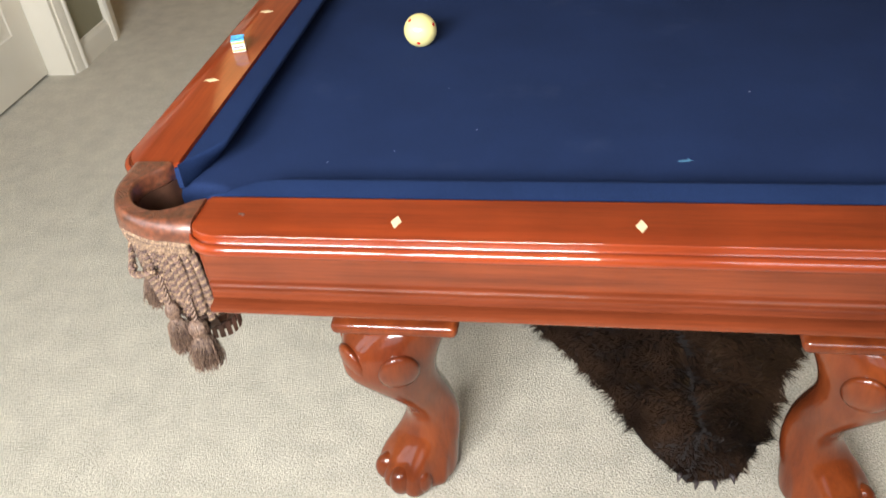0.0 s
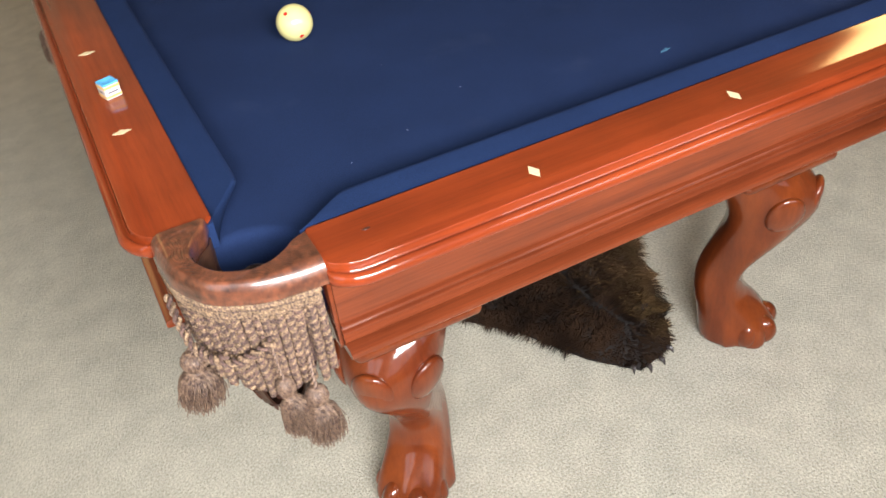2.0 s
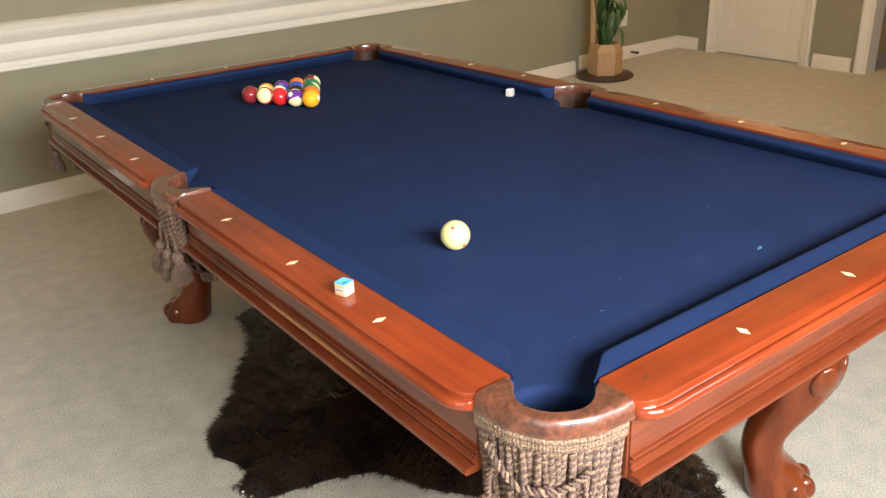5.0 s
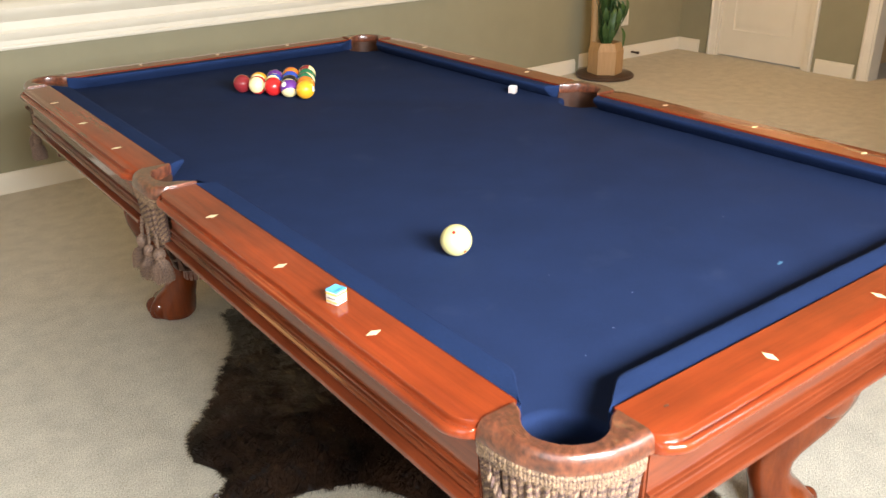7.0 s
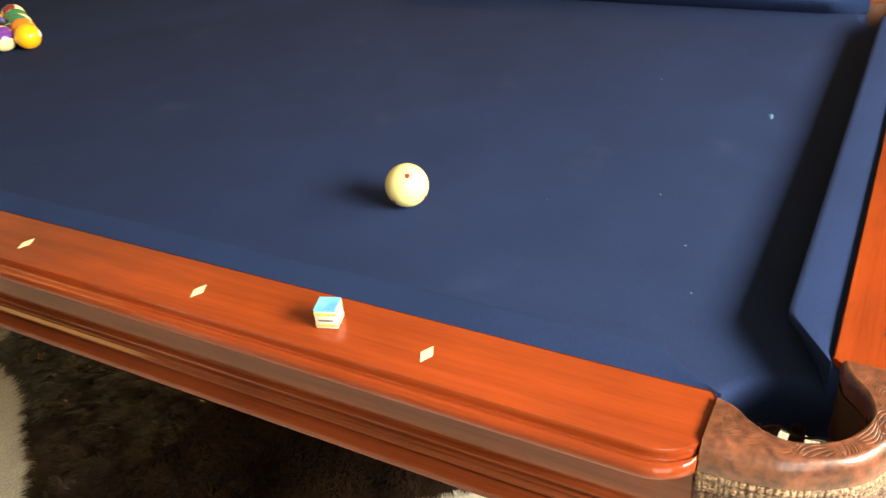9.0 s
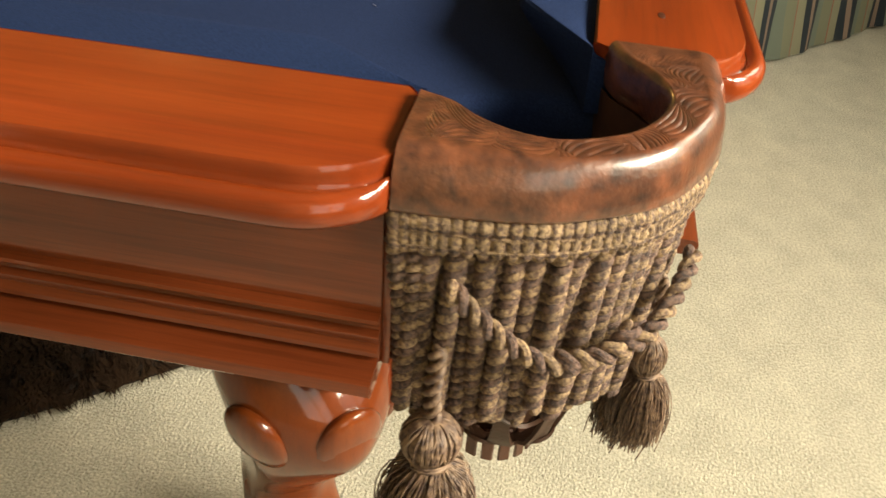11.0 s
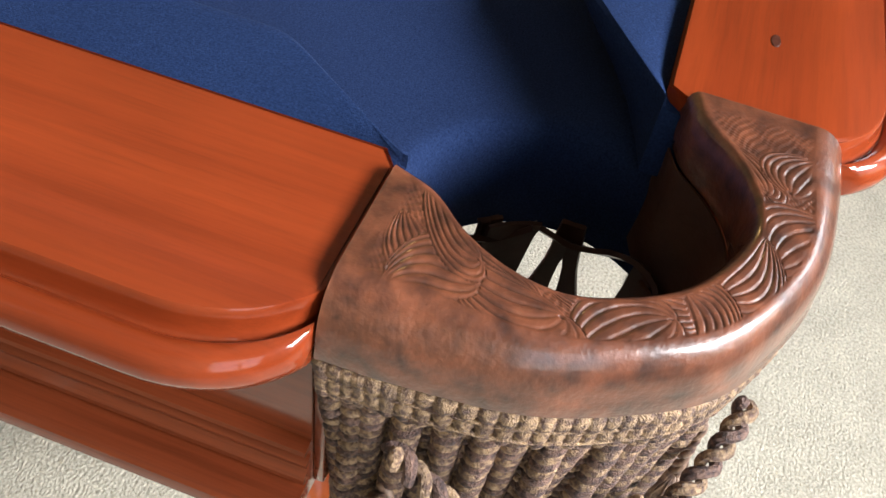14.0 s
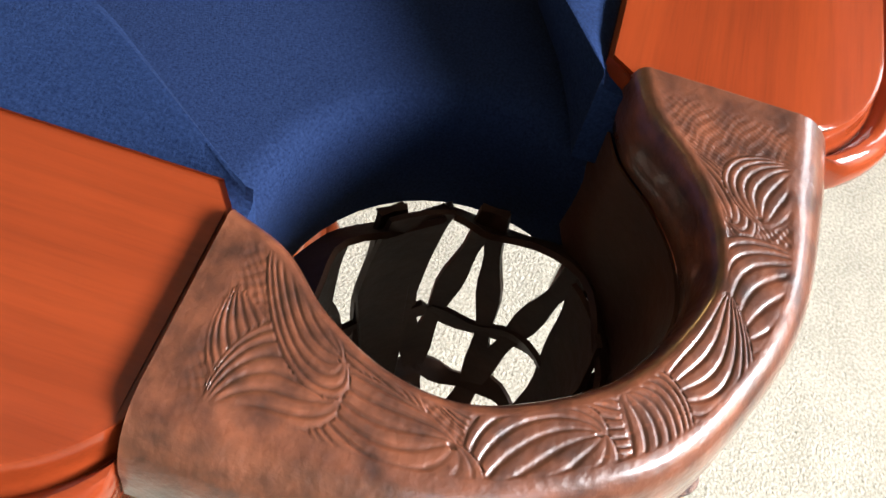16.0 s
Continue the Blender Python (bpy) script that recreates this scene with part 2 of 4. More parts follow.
BASE = [(0, 0), (0.016, 0), (0.016, 0.075), (0.013, 0.083), (0.010, 0.088), (0.008, 0.100), (0, 0.102)]
CHAIR = [(0, 0.675), (0.020, 0.675), (0.024, 0.684), (0.022, 0.692), (0.014, 0.696), (0.014, 0.716), (0.022, 0.724), (0.030, 0.742), (0.032, 0.752), (0.026, 0.758), (0.018, 0.762),
         (0.018, 0.800), (0.026, 0.806), (0.034, 0.818), (0.048, 0.832), (0.058, 0.850), (0.060, 0.862), (0.050, 0.870), (0.040, 0.880), (0.020, 0.892), (0, 0.896)]
moulding("baseboard", BASE, 5.8, FAR @ pose(-1.9, 0, 0), "white painted wooden baseboard", "baseboard")
moulding("chair_rail", CHAIR, 5.8, FAR @ pose(-1.9, 0, 0), "wide stepped white wooden chair rail", "chair rail")
moulding("baseboard", BASE, 1.43, pose(3.45, 2.94, 0), "white painted wooden baseboard", "baseboard")
moulding("baseboard", BASE, 0.22, pose(X1, 2.94, 0, 0, 0, -90), "white painted wooden baseboard", "baseboard")
moulding("baseboard", BASE, 0.30, pose(X1, 1.66, 0, 0, 0, -90), "white painted wooden baseboard", "baseboard")
moulding("baseboard", BASE, 0.244, pose(X0, 0.958, 0, 0, 0, 90), "white painted wooden baseboard", "baseboard")
moulding("baseboard", BASE, 2.71, pose(X0, Y0, 0, 0, 0, 90), "white painted wooden baseboard", "baseboard")
moulding("baseboard", BASE, 7.0, pose(X1, Y0, 0, 0, 0, 180), "white painted wooden baseboard", "baseboard")
moulding("baseboard", BASE, 3.05, pose(X1, 0.32, 0, 0, 0, -90), "white painted wooden baseboard", "baseboard")


def casing(name, m, width, height):
    """Door casing round an opening of width along local x, proud of the wall towards local -y."""
    bm = bmesh.new()
    cw = 0.068
    for s, x in ((-1, 0.0), (1, width)):
        prof = [(0, 0.012), (0.008, 0.014), (0.02, 0.018), (0.042, 0.020), (0.048, 0.026), (0.056, 0.028), (0.063, 0.024), (cw, 0.022), (cw, -0.002), (0, -0.002)]
        rings(bm, [[(x + s * a, -o, z) for a, o in prof] for z in (0, height + cw)], True, True, True)
    prof = [(0, 0.011), (0.02, 0.017), (0.042, 0.019), (0.048, 0.025), (0.056, 0.027), (0.063, 0.023), (cw, 0.021), (cw, -0.002), (0, -0.002)]
    rings(bm, [[(x, -o, height + a) for a, o in prof] for x in (0, width)], True, True, True)
    # jambs
    box(bm, -0.001, 0.018, -0.004, T, 0, height)
    box(bm, width - 0.018, width + 0.001, -0.004, T, 0, height)
    box(bm, 0.018, width - 0.018, -0.004, T, height - 0.018, height)
    fixnormals(bm)
    ob = part(name, bm, WHITE, angle=25)
    ob.matrix_world = m
    return structure(ob, "white painted moulded door casing", "door casing")


def panel_door(name, m, width, height, label):
    """A moulded door with raised panels, its face on local y=0 towards -y."""
    ob = thing(name, label, "door", kind="structure")
    bm = bmesh.new()
    xs = [0, 0.115, width - 0.115, width]
    zs = [0.012, 0.22, 0.86, 1.06, height - 0.13, height]
    box(bm, 0, width, 0.006, 0.038, 0.012, height)
    for i in range(3):
        for j in range(5):
            if i == 1 and j in (1, 3):
                x0, x1, z0, z1 = xs[1], xs[2], zs[j], zs[j + 1]
                loops = []
                for inset, y in ((0, 0.0), (0.006, 0.004), (0.014, 0.0055), (0.03, 0.0055), (0.05, 0.001), (0.052, 0.001)):
                    loops.append([(x0 + inset, y, z0 + inset), (x1 - inset, y, z0 + inset), (x1 - inset, y, z1 - inset), (x0 + inset, y, z1 - inset)])
                rings(bm, loops, True, False, True)
            else:
                v = [bm.verts.new(p) for p in ((xs[i], 0, zs[j]), (xs[i + 1], 0, zs[j]), (xs[i + 1], 0, zs[j + 1]), (xs[i], 0, zs[j + 1]))]
                bm.faces.new(v)
    fixnormals(bm)
    part("door_leaf", bm, WHITE, ob, angle=20)
    bm = bmesh.new()
    pr = [(0.0, 0.026), (-0.008, 0.026), (-0.010, 0.012), (-0.03, 0.010), (-0.036, 0.022), (-0.05, 0.027), (-0.062, 0.020), (-0.065, 0.002)]
    rings(bm, [[(0.065 + r * math.cos(a), y, 0.95 + r * math.sin(a)) for a in np.linspace(0, 2 * math.pi, 20, False)] for y, r in pr], True, True, True)
    fixnormals(bm)
    part("door_knob", bm, BRASS, ob, "round brass door knob")
    ob.matrix_world = m
    return ob


BRASS = mat("aged_brass", (0.62, 0.42, 0.18), 0.28, 1.0, colour2=(0.5, 0.33, 0.13), var=0.3, scale=60)
casing("door_casing", pose(X0, 0.05, 0, 0, 0, 90), 0.84, DH)
panel_door("door_1", pose(X0 - 0.11, 0.07, 0, 0, 0, 90), 0.80, DH - 0.02, "closed white moulded panel door")
casing("door_casing", pose(X0, 1.27, 0, 0, 0, 90), 0.85, DH)
casing("door_casing", pose(X1, 2.56, 0, 0, 0, -90), 0.80, DH)
panel_door("door_2", pose(X1 + 0.02, 2.54, 0, 0, 0, -90), 0.76, DH - 0.02, "closed white moulded panel door")
casing("door_casing", pose(X1, 1.26, 0, 0, 0, -90), 0.86, DH)
# closed hall ends behind the two doorways
wall("wall_hall_west", [(X0 - 1.5, X0 - 1.38, 1.0, 2.5, 0, CEIL), (X0 - 1.38, X0 - T, 0.93, 1.05, 0, CEIL), (X0 - 1.38, X0 - T, 2.3, 2.42, 0, CEIL)], HALL, "tan painted hallway wall")
wall("wall_hall_east", [(X1 + 1.38, X1 + 1.5, 0.0, 1.7, 0, CEIL), (X1 + T, X1 + 1.38, 0.05, 0.17, 0, CEIL), (X1 + T, X1 + 1.38, 1.5, 1.62, 0, CEIL)], HALL, "tan painted hallway wall")

for i, (wx, ww, _) in enumerate(WINDOWS):
    win = thing("window_%d" % (i + 1), "white framed sash window out of view with daylight behind", "window", kind="structure")
    a, b = wx - ww / 2, wx + ww / 2
    for nm, bx in (("window_frame", (a - 0.08, a, Y0 - 0.09, Y0 + 0.02, WZ0 - 0.02, WZ1 + 0.08)), ("window_frame", (b, b + 0.08, Y0 - 0.09, Y0 + 0.02, WZ0 - 0.02, WZ1 + 0.08)),
                   ("window_head", (a, b, Y0 - 0.09, Y0 + 0.02, WZ1, WZ1 + 0.08)), ("window_sill", (a - 0.1, b + 0.1, Y0 - 0.09, Y0 + 0.06, WZ0 - 0.03, WZ0)),
                   ("mullion", (wx - 0.035, wx + 0.035, Y0 - 0.08, Y0 - 0.03, WZ0, WZ1)), ("mullion", (a, wx - 0.035, Y0 - 0.08, Y0 - 0.03, 1.40, 1.45)), ("mullion", (wx + 0.035, b, Y0 - 0.08, Y0 - 0.03, 1.40, 1.45))):
        boxpart(nm, *bx, WHITE, win, 0.004)

# no window is known here; added to brighten the table's left side
win = thing("window_3", "white framed sash window out of view with daylight behind", "window", kind="structure")
a, b = WWY - WWW / 2, WWY + WWW / 2
for nm, bx in (("window_frame", (X0 - 0.09, X0 + 0.02, a - 0.08, a, WZ0 - 0.02, WZ1 + 0.08)), ("window_frame", (X0 - 0.09, X0 + 0.02, b, b + 0.08, WZ0 - 0.02, WZ1 + 0.08)),
               ("window_head", (X0 - 0.09, X0 + 0.02, a, b, WZ1, WZ1 + 0.08)), ("window_sill", (X0 - 0.09, X0 + 0.06, a - 0.1, b + 0.1, WZ0 - 0.03, WZ0)), ("mullion", (X0 - 0.08, X0 - 0.03, WWY - 0.03, WWY + 0.03, WZ0, WZ1))):
    boxpart(nm, *bx, WHITE, win, 0.004)

# unseen pendants made up to carry the assumed warm bulbs
for lx, ly in [(l[0], l[1]) for l in ASSUMED_LIGHTS]:
    lamp = thing("pendant_light", "brass pendant lamp out of view, assumed from the warm light", "pendant light", "pendant lights")
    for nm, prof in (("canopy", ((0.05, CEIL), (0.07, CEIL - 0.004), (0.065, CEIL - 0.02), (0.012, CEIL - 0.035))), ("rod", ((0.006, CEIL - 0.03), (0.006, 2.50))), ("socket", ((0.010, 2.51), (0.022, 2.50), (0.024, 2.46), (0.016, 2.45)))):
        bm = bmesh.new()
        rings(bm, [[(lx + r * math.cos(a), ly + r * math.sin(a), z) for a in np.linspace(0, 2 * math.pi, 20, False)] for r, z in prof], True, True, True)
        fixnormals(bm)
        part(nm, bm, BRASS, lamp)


# ---- the pool table ----
table = thing("pool_table", "carved cherry wood pool table with blue cloth and fringed leather pockets", "pool table")
RI, RO = 0.046, 0.143            # the rail runs from its cushion side to its outer nose

RAIL_PROFILE = [(0.1262, 0.8100), (0.1278, 0.8096), (0.1286, 0.8084), (0.1289, 0.8056), (0.1294, 0.8024), (0.1303, 0.8002), (0.1315, 0.7994), (0.1324, 0.8000), (0.1334, 0.8014), (0.1350, 0.8024), (0.1378, 0.8022), (0.1406, 0.8004), (0.1425, 0.7973), (0.1430, 0.7938), (0.1420, 0.7900), (0.1395, 0.7874), (0.1355, 0.7860), (0.1300, 0.7856)]


def rail_outline(a, b, o, z, rx=0.046, ry=0.036):
    """Plan of a rail between a and b at a level whose outer edge is o from the nose line; its outer corners are round and cut off at the ends."""
    t0 = 0.42
    half = [(rx * (math.cos(t0) - math.cos(t)), o - ry + ry * math.sin(t)) for t in np.linspace(t0, math.pi / 2, 11)]
    pts = [(a + 0.0055, RI, z), (a, RI + 0.0075, z)] + [(a + x, y, z) for x, y in half]
    pts += [(b - x, y, z) for x, y in half[::-1]] + [(b, RI + 0.0075, z), (b - 0.0055, RI, z)]
    return pts


APRON = [(0.106, 0.786), (0.108, 0.784), (0.108, 0.7240), (0.1105, 0.7236), (0.1132, 0.7228), (0.1140, 0.7212), (0.1132, 0.7197), (0.1095, 0.7190), (0.1086, 0.7184), (0.1080, 0.7152), (0.1086, 0.7136), (0.1108, 0.7130), (0.1126, 0.7118), (0.1126, 0.7100), (0.1094, 0.7090), (0.1108, 0.7082), (0.1108, 0.7066),
         (0.1122, 0.7056), (0.1146, 0.7038), (0.1150, 0.7016), (0.1138, 0.7000), (0.1114, 0.6992), (0.1106, 0.6974), (0.1262, 0.6966), (0.1284, 0.6954), (0.1290, 0.6930), (0.1290, 0.6888), (0.1272, 0.6866), (0.1180, 0.6860), (0.092, 0.6860), (0.092, 0.786)]


def make_rail(a, b, m, material, sights, ja, jb):
    """One rail with its cushion, apron and inlaid sights. Local x runs along the rail, local y outwards from the nose line."""
    bm = bmesh.new()
    lo = [rail_outline(a, b, o, z) for o, z in RAIL_PROFILE]
    rings(bm, lo, True, True, True)
    fixnormals(bm)
    es = [e for e in bm.edges if all(abs(v.co.z - 0.81) < 1e-4 for v in e.verts) and all(v.co.y < 0.11 for v in e.verts)]
    bmesh.ops.bevel(bm, geom=es, offset=0.0015, segments=2, affect="EDGES")
    rail = part("rail", bm, material, table)
    rail.matrix_local = m
    # apron panel
    bm = bmesh.new()
    rings(bm, [[(x, o, z) for o, z in APRON] for x in np.linspace(a + 0.003, b - 0.003, 2)], True, True, True)
    fixnormals(bm)
    ap = part("apron", bm, APRON_SHADED, table, angle=28)
    ap.matrix_local = m
    for x0, x1 in ((a - 0.0015, a + 0.0030), (b - 0.0030, b + 0.0015)):      # end boards, a little inside the moulding
        bm = bmesh.new()
        box(bm, x0, x1, 0.060, 0.1065, 0.690, 0.785, 0.0010, 2)
        part("end_board", bm, APRON_SHADED, ap).matrix_local = Matrix()
    # cushion with curved jaws
    prof = [(0.047, 0.8052), (0.030, 0.8070), (0.008, 0.8094), (0.0035, 0.8092), (0.0010, 0.8078), (0.0, 0.8052), (0.0006, 0.8015), (0.008, 0.7925), (0.022, 0.779), (0.030, 0.7725), (0.062, 0.7725), (0.062, 0.8020), (0.0485, 0.8040)]
    bm = bmesh.new()
    st = [(0.0, 0.03), (0.25, 0.26), (0.5, 0.50), (0.75, 0.735), (0.87, 0.845), (0.95, 0.910), (1.02, 0.955), (1.10, 0.985), (1.20, 1.0)]
    xs = [(a - 0.002, 0.02)] + [(a + ja * s, k) for s, k in st] + [(b - jb * s, k) for s, k in st[::-1]] + [(b + 0.002, 0.02)]
    rings(bm, [[(x, 0.047 - (0.047 - o) * k if o < 0.047 else o, z) for o, z in prof] for x, k in xs], True, True, True)
    fixnormals(bm)
    cu = part("cushion", bm, CLOTH_LIT, table, "blue cloth-covered cushion", angle=30)
    cu.matrix_local = m
    for s in sights:
        bm = bmesh.new()
        d = [(s - 0.0065, 0.094), (s, 0.094 - 0.0125), (s + 0.0065, 0.094), (s, 0.094 + 0.0125)]
        rings(bm, [[(x, y, z) for x, y in d] for z in (0.8090, 0.8104)], True, False, True)
        fixnormals(bm)
        part("sight", bm, PEARL, rail, "pale diamond-shaped inlaid sight", smooth=False)
    return rail


S = L / 4
E0, E1 = L - 0.030, 0.078        # ends of the long rails at the corner and at the side pocket
LEFT = Matrix(((0, -1, 0, -W), (1, 0, 0, 0), (0, 0, 1, 0), (0, 0, 0, 1)))
RIGHT = Matrix(((0, 1, 0, W), (-1, 0, 0, 0), (0, 0, 1, 0), (0, 0, 0, 1)))
HEAD = Matrix(((-1, 0, 0, 0), (0, -1, 0, -L), (0, 0, 1, 0), (0, 0, 0, 1)))
FOOT = Matrix(((1, 0, 0, 0), (0, 1, 0, L), (0, 0, 1, 0), (0, 0, 0, 1)))
for m in (LEFT, RIGHT):
    make_rail(-E0, -E1, m, WOOD_X, (-3 * S, -2 * S, -S), 0.060, 0.020)
    make_rail(E1, E0, m, WOOD_X, (S, 2 * S, 3 * S), 0.020, 0.060)
for m in (HEAD, FOOT):
    make_rail(-(W - 0.028), W - 0.028, m, WOOD_X, (-S, 0, S), 0.060, 0.060)

# slate bed with its cloth, cut round the six pockets and rolled over the edge
PC, PR = -0.024, 0.060           # corner pocket centre from the nose corner, and radius of the fall
def bed_outline(dr, z):
    pts = []
    for sx, sy in ((-1, -1), (1, -1), (1, 1), (-1, 1)):
        r, h = PR + dr, 0.072
        d = h + PC                       # from the pocket centre to the edge line
        # arc seen from the pocket centre, facing the table's middle
        t0 = math.pi / 2 + math.asin(min(1.0, d / r))
        arc = [(r * math.cos(t), r * math.sin(t)) for t in np.linspace(t0, -math.pi / 2 + (math.pi - t0), 25)]
        arc = [(-(W - PC) + x, -(L - PC) + y) for x, y in arc]
        if (sx, sy) == (-1, -1):
            seg = arc
        elif (sx, sy) == (1, -1):
            seg = [(-x, y) for x, y in arc[::-1]]
        elif (sx, sy) == (1, 1):
            seg = [(-x, -y) for x, y in arc]
        else:
            seg = [(x, -y) for x, y in arc[::-1]]
        pts += seg
        if (sx, sy) == (1, -1):
            pts += [(W + 0.055 + (0.058 + dr) * math.cos(t), (0.058 + dr) * math.sin(t)) for t in np.linspace(-math.pi / 2 - 0.16, -3 * math.pi / 2 + 0.16, 19)]
        if (sx, sy) == (-1, 1):
            pts += [(-W - 0.055 + (0.058 + dr) * math.cos(t), (0.058 + dr) * math.sin(t)) for t in np.linspace(math.pi / 2 - 0.16, -math.pi / 2 + 0.16, 19)]
    return [(x, y, z) for x, y in pts]


bm = bmesh.new()
rings(bm, [bed_outline(d, z) for d, z in ((0.012, 0.772), (0.008, 0.7713), (0.0045, 0.7692), (0.002, 0.766), (0.0005, 0.761), (0, 0.755), (0, 0.716))], True, False, False)
bm.verts.ensure_lookup_table()
n0 = len(bed_outline(0, 0))
f0 = bm.faces.new([bm.verts[i] for i in range(n0)])
bmesh.ops.triangulate(bm, faces=[f0])
fixnormals(bm)
part("bed_cloth", bm, CLOTH, table, "dark blue billiard cloth stretched on slate", angle=50)
boxpart("cabinet", -W + 0.13, W - 0.13, -L + 0.15, L - 0.15, 0.47, 0.743, CABINET, table, 0.004)
for x0, x1, y0, y1 in ((-W - 0.04, -W + 0.13, -L + 0.14, -0.09), (-W - 0.04, -W + 0.13, 0.09, L - 0.14), (W - 0.13, W + 0.04, -L + 0.14, -0.09), (W - 0.13, W + 0.04, 0.09, L - 0.14)):
    boxpart("bearer", x0, x1, y0, y1, 0.70, 0.743, CABINET, table)
for y0, y1 in ((-L - 0.04, -L + 0.15), (L - 0.15, L + 0.04)):
    boxpart("bearer", -W + 0.14, W - 0.14, y0, y1, 0.70, 0.743, CABINET, table)


# ---- legs ----
def leg_mesh():
    """A carved cabriole leg ending in a paw; local x is outwards along the table's diagonal, z=0 the floor."""
    lv = [(0.445, -0.010, 0.088, 0.088), (0.42, 0.012, 0.092, 0.090), (0.385, 0.036, 0.090, 0.090), (0.345, 0.046, 0.082, 0.084), (0.305, 0.040, 0.070, 0.076), (0.265, 0.022, 0.060, 0.068), (0.225, 0.000, 0.053, 0.061),
          (0.185, -0.018, 0.049, 0.056), (0.145, -0.024, 0.049, 0.055), (0.11, -0.016, 0.056, 0.058), (0.08, 0.002, 0.068, 0.063), (0.05, 0.016, 0.078, 0.068), (0.022, 0.022, 0.080, 0.070), (0.006, 0.022, 0.076, 0.067), (0.0, 0.022, 0.070, 0.062)]
    bm = bmesh.new()
    n = 40
    loops = []
    for z, d, hx, hy in lv:
        hx, hy = hx * 0.955, hy * 0.935
        ring = []
        for i in range(n):
            t = 2 * math.pi * i / n
            c, s = math.cos(t), math.sin(t)
            p = 2.6
            r = (abs(c) ** p + abs(s) ** p) ** (-1 / p)
            x, y = hx * r * c, hy * r * s
            # scrolls on the knee, flutes down the shin and toes at the paw
            knee = math.exp(-((z - 0.35) / 0.06) ** 2)
            x += knee * 0.010 * math.cos(4 * t) * (1 if c > 0 else 0)
            toe = math.exp(-((z - 0.02) / 0.05) ** 2) * (1 if c > -0.3 else 0)
            f = 1 + 0.085 * toe * math.cos(7 * t)
            shin = math.exp(-((z - 0.19) / 0.07) ** 2)
            f += 0.03 * shin * math.cos(6 * t)
            ring.append((d + x * f, y * f, z))
        loops.append(ring)
    rings(bm, loops, True, True, True)
    fixnormals(bm)
    bmesh.ops.subdivide_edges(bm, edges=[e for e in bm.edges if len(e.link_faces) == 2 and all(len(f.verts) == 4 for f in e.link_faces)], cuts=1, smooth=0.6, use_grid_fill=True)
    return bm


def ellipsoid(bm, c, r, m=Matrix(), u=20, v=12):
    bmesh.ops.create_uvsphere(bm, u_segments=u, v_segments=v, radius=1, matrix=m @ Matrix.LocRotScale(c, None, r))


LX, LY = 0.365, 0.925
leg0 = None
for k, (sx, sy) in enumerate(((-1, -1), (1, -1), (1, 1), (-1, 1))):
    ang = math.degrees(math.atan2(sy, sx))
    m = pose(sx * LX, sy * LY, 0, 0, 0, ang)
    if leg0 is None:
        leg0 = part("leg", leg_mesh(), WOOD_Z, table, "carved cherry cabriole leg with a paw foot", angle=60)
        leg0.matrix_local = m
        for t in (-1.15, 0.0, 1.15):       # raised ovals on the knee
            bm = bmesh.new()
            ellipsoid(bm, (0, 0, 0), (0.015, 0.036, 0.046), pose(0.040, 0, 0.362) @ Matrix.Rotation(t, 4, "Z") @ pose(0.0775, 0, 0, 0, 14, 0))
            part("knee_carving", bm, WOOD_Z, leg0)
        for t, r, w in ((-0.95, 0.062, 0.021), (-0.32, 0.078, 0.024), (0.32, 0.078, 0.024), (0.95, 0.062, 0.021)):
            bm = bmesh.new()
            ellipsoid(bm, (0, 0, 0), (0.034, w, 0.038), pose(0.012, 0, 0.030) @ Matrix.Rotation(t, 4, "Z") @ pose(r - 0.014, 0, 0, 0, 26, 0), 18, 10)
            for v in bm.verts:
                v.co.z = max(v.co.z, 0.0)
            part("toe", bm, WOOD_Z, leg0)
        bm = bmesh.new()
        box(bm, -0.105, 0.105, -0.105, 0.105, 0.445, 0.4705, 0.011, 4)
        plate = part("cap_plate", bm, WOOD_Z, leg0)
        plate.matrix_local = pose(0, 0, 0, 0, 0, 45)
    else:
        c = copy_thing(leg0, m)
        c.parent = table
        c.matrix_local = m


# ---- leather pockets ----
def bez(pts, n):
    """Smooth open curve through the given plan points."""
    P = [Vector((*p, 0)) for p in pts]
    P = [2 * P[0] - P[1]] + P + [2 * P[-1] - P[-2]]
    out = []
    segs = len(P) - 3
    for i in range(n + 1):
        u = i / n * segs
        k = min(int(u), segs - 1)
        t = u - k
        a, b, c, d = P[k:k + 4]
        q = 0.5 * ((2 * b) + (-a + c) * t + (2 * a - 5 * b + 4 * c - d) * t * t + (-a + 3 * b - 3 * c + d) * t ** 3)
        out.append((q.x, q.y))
    return out


def mirror(pts):
    return pts + [(y, x) for x, y in pts[::-1] if abs(x - y) > 1e-4]


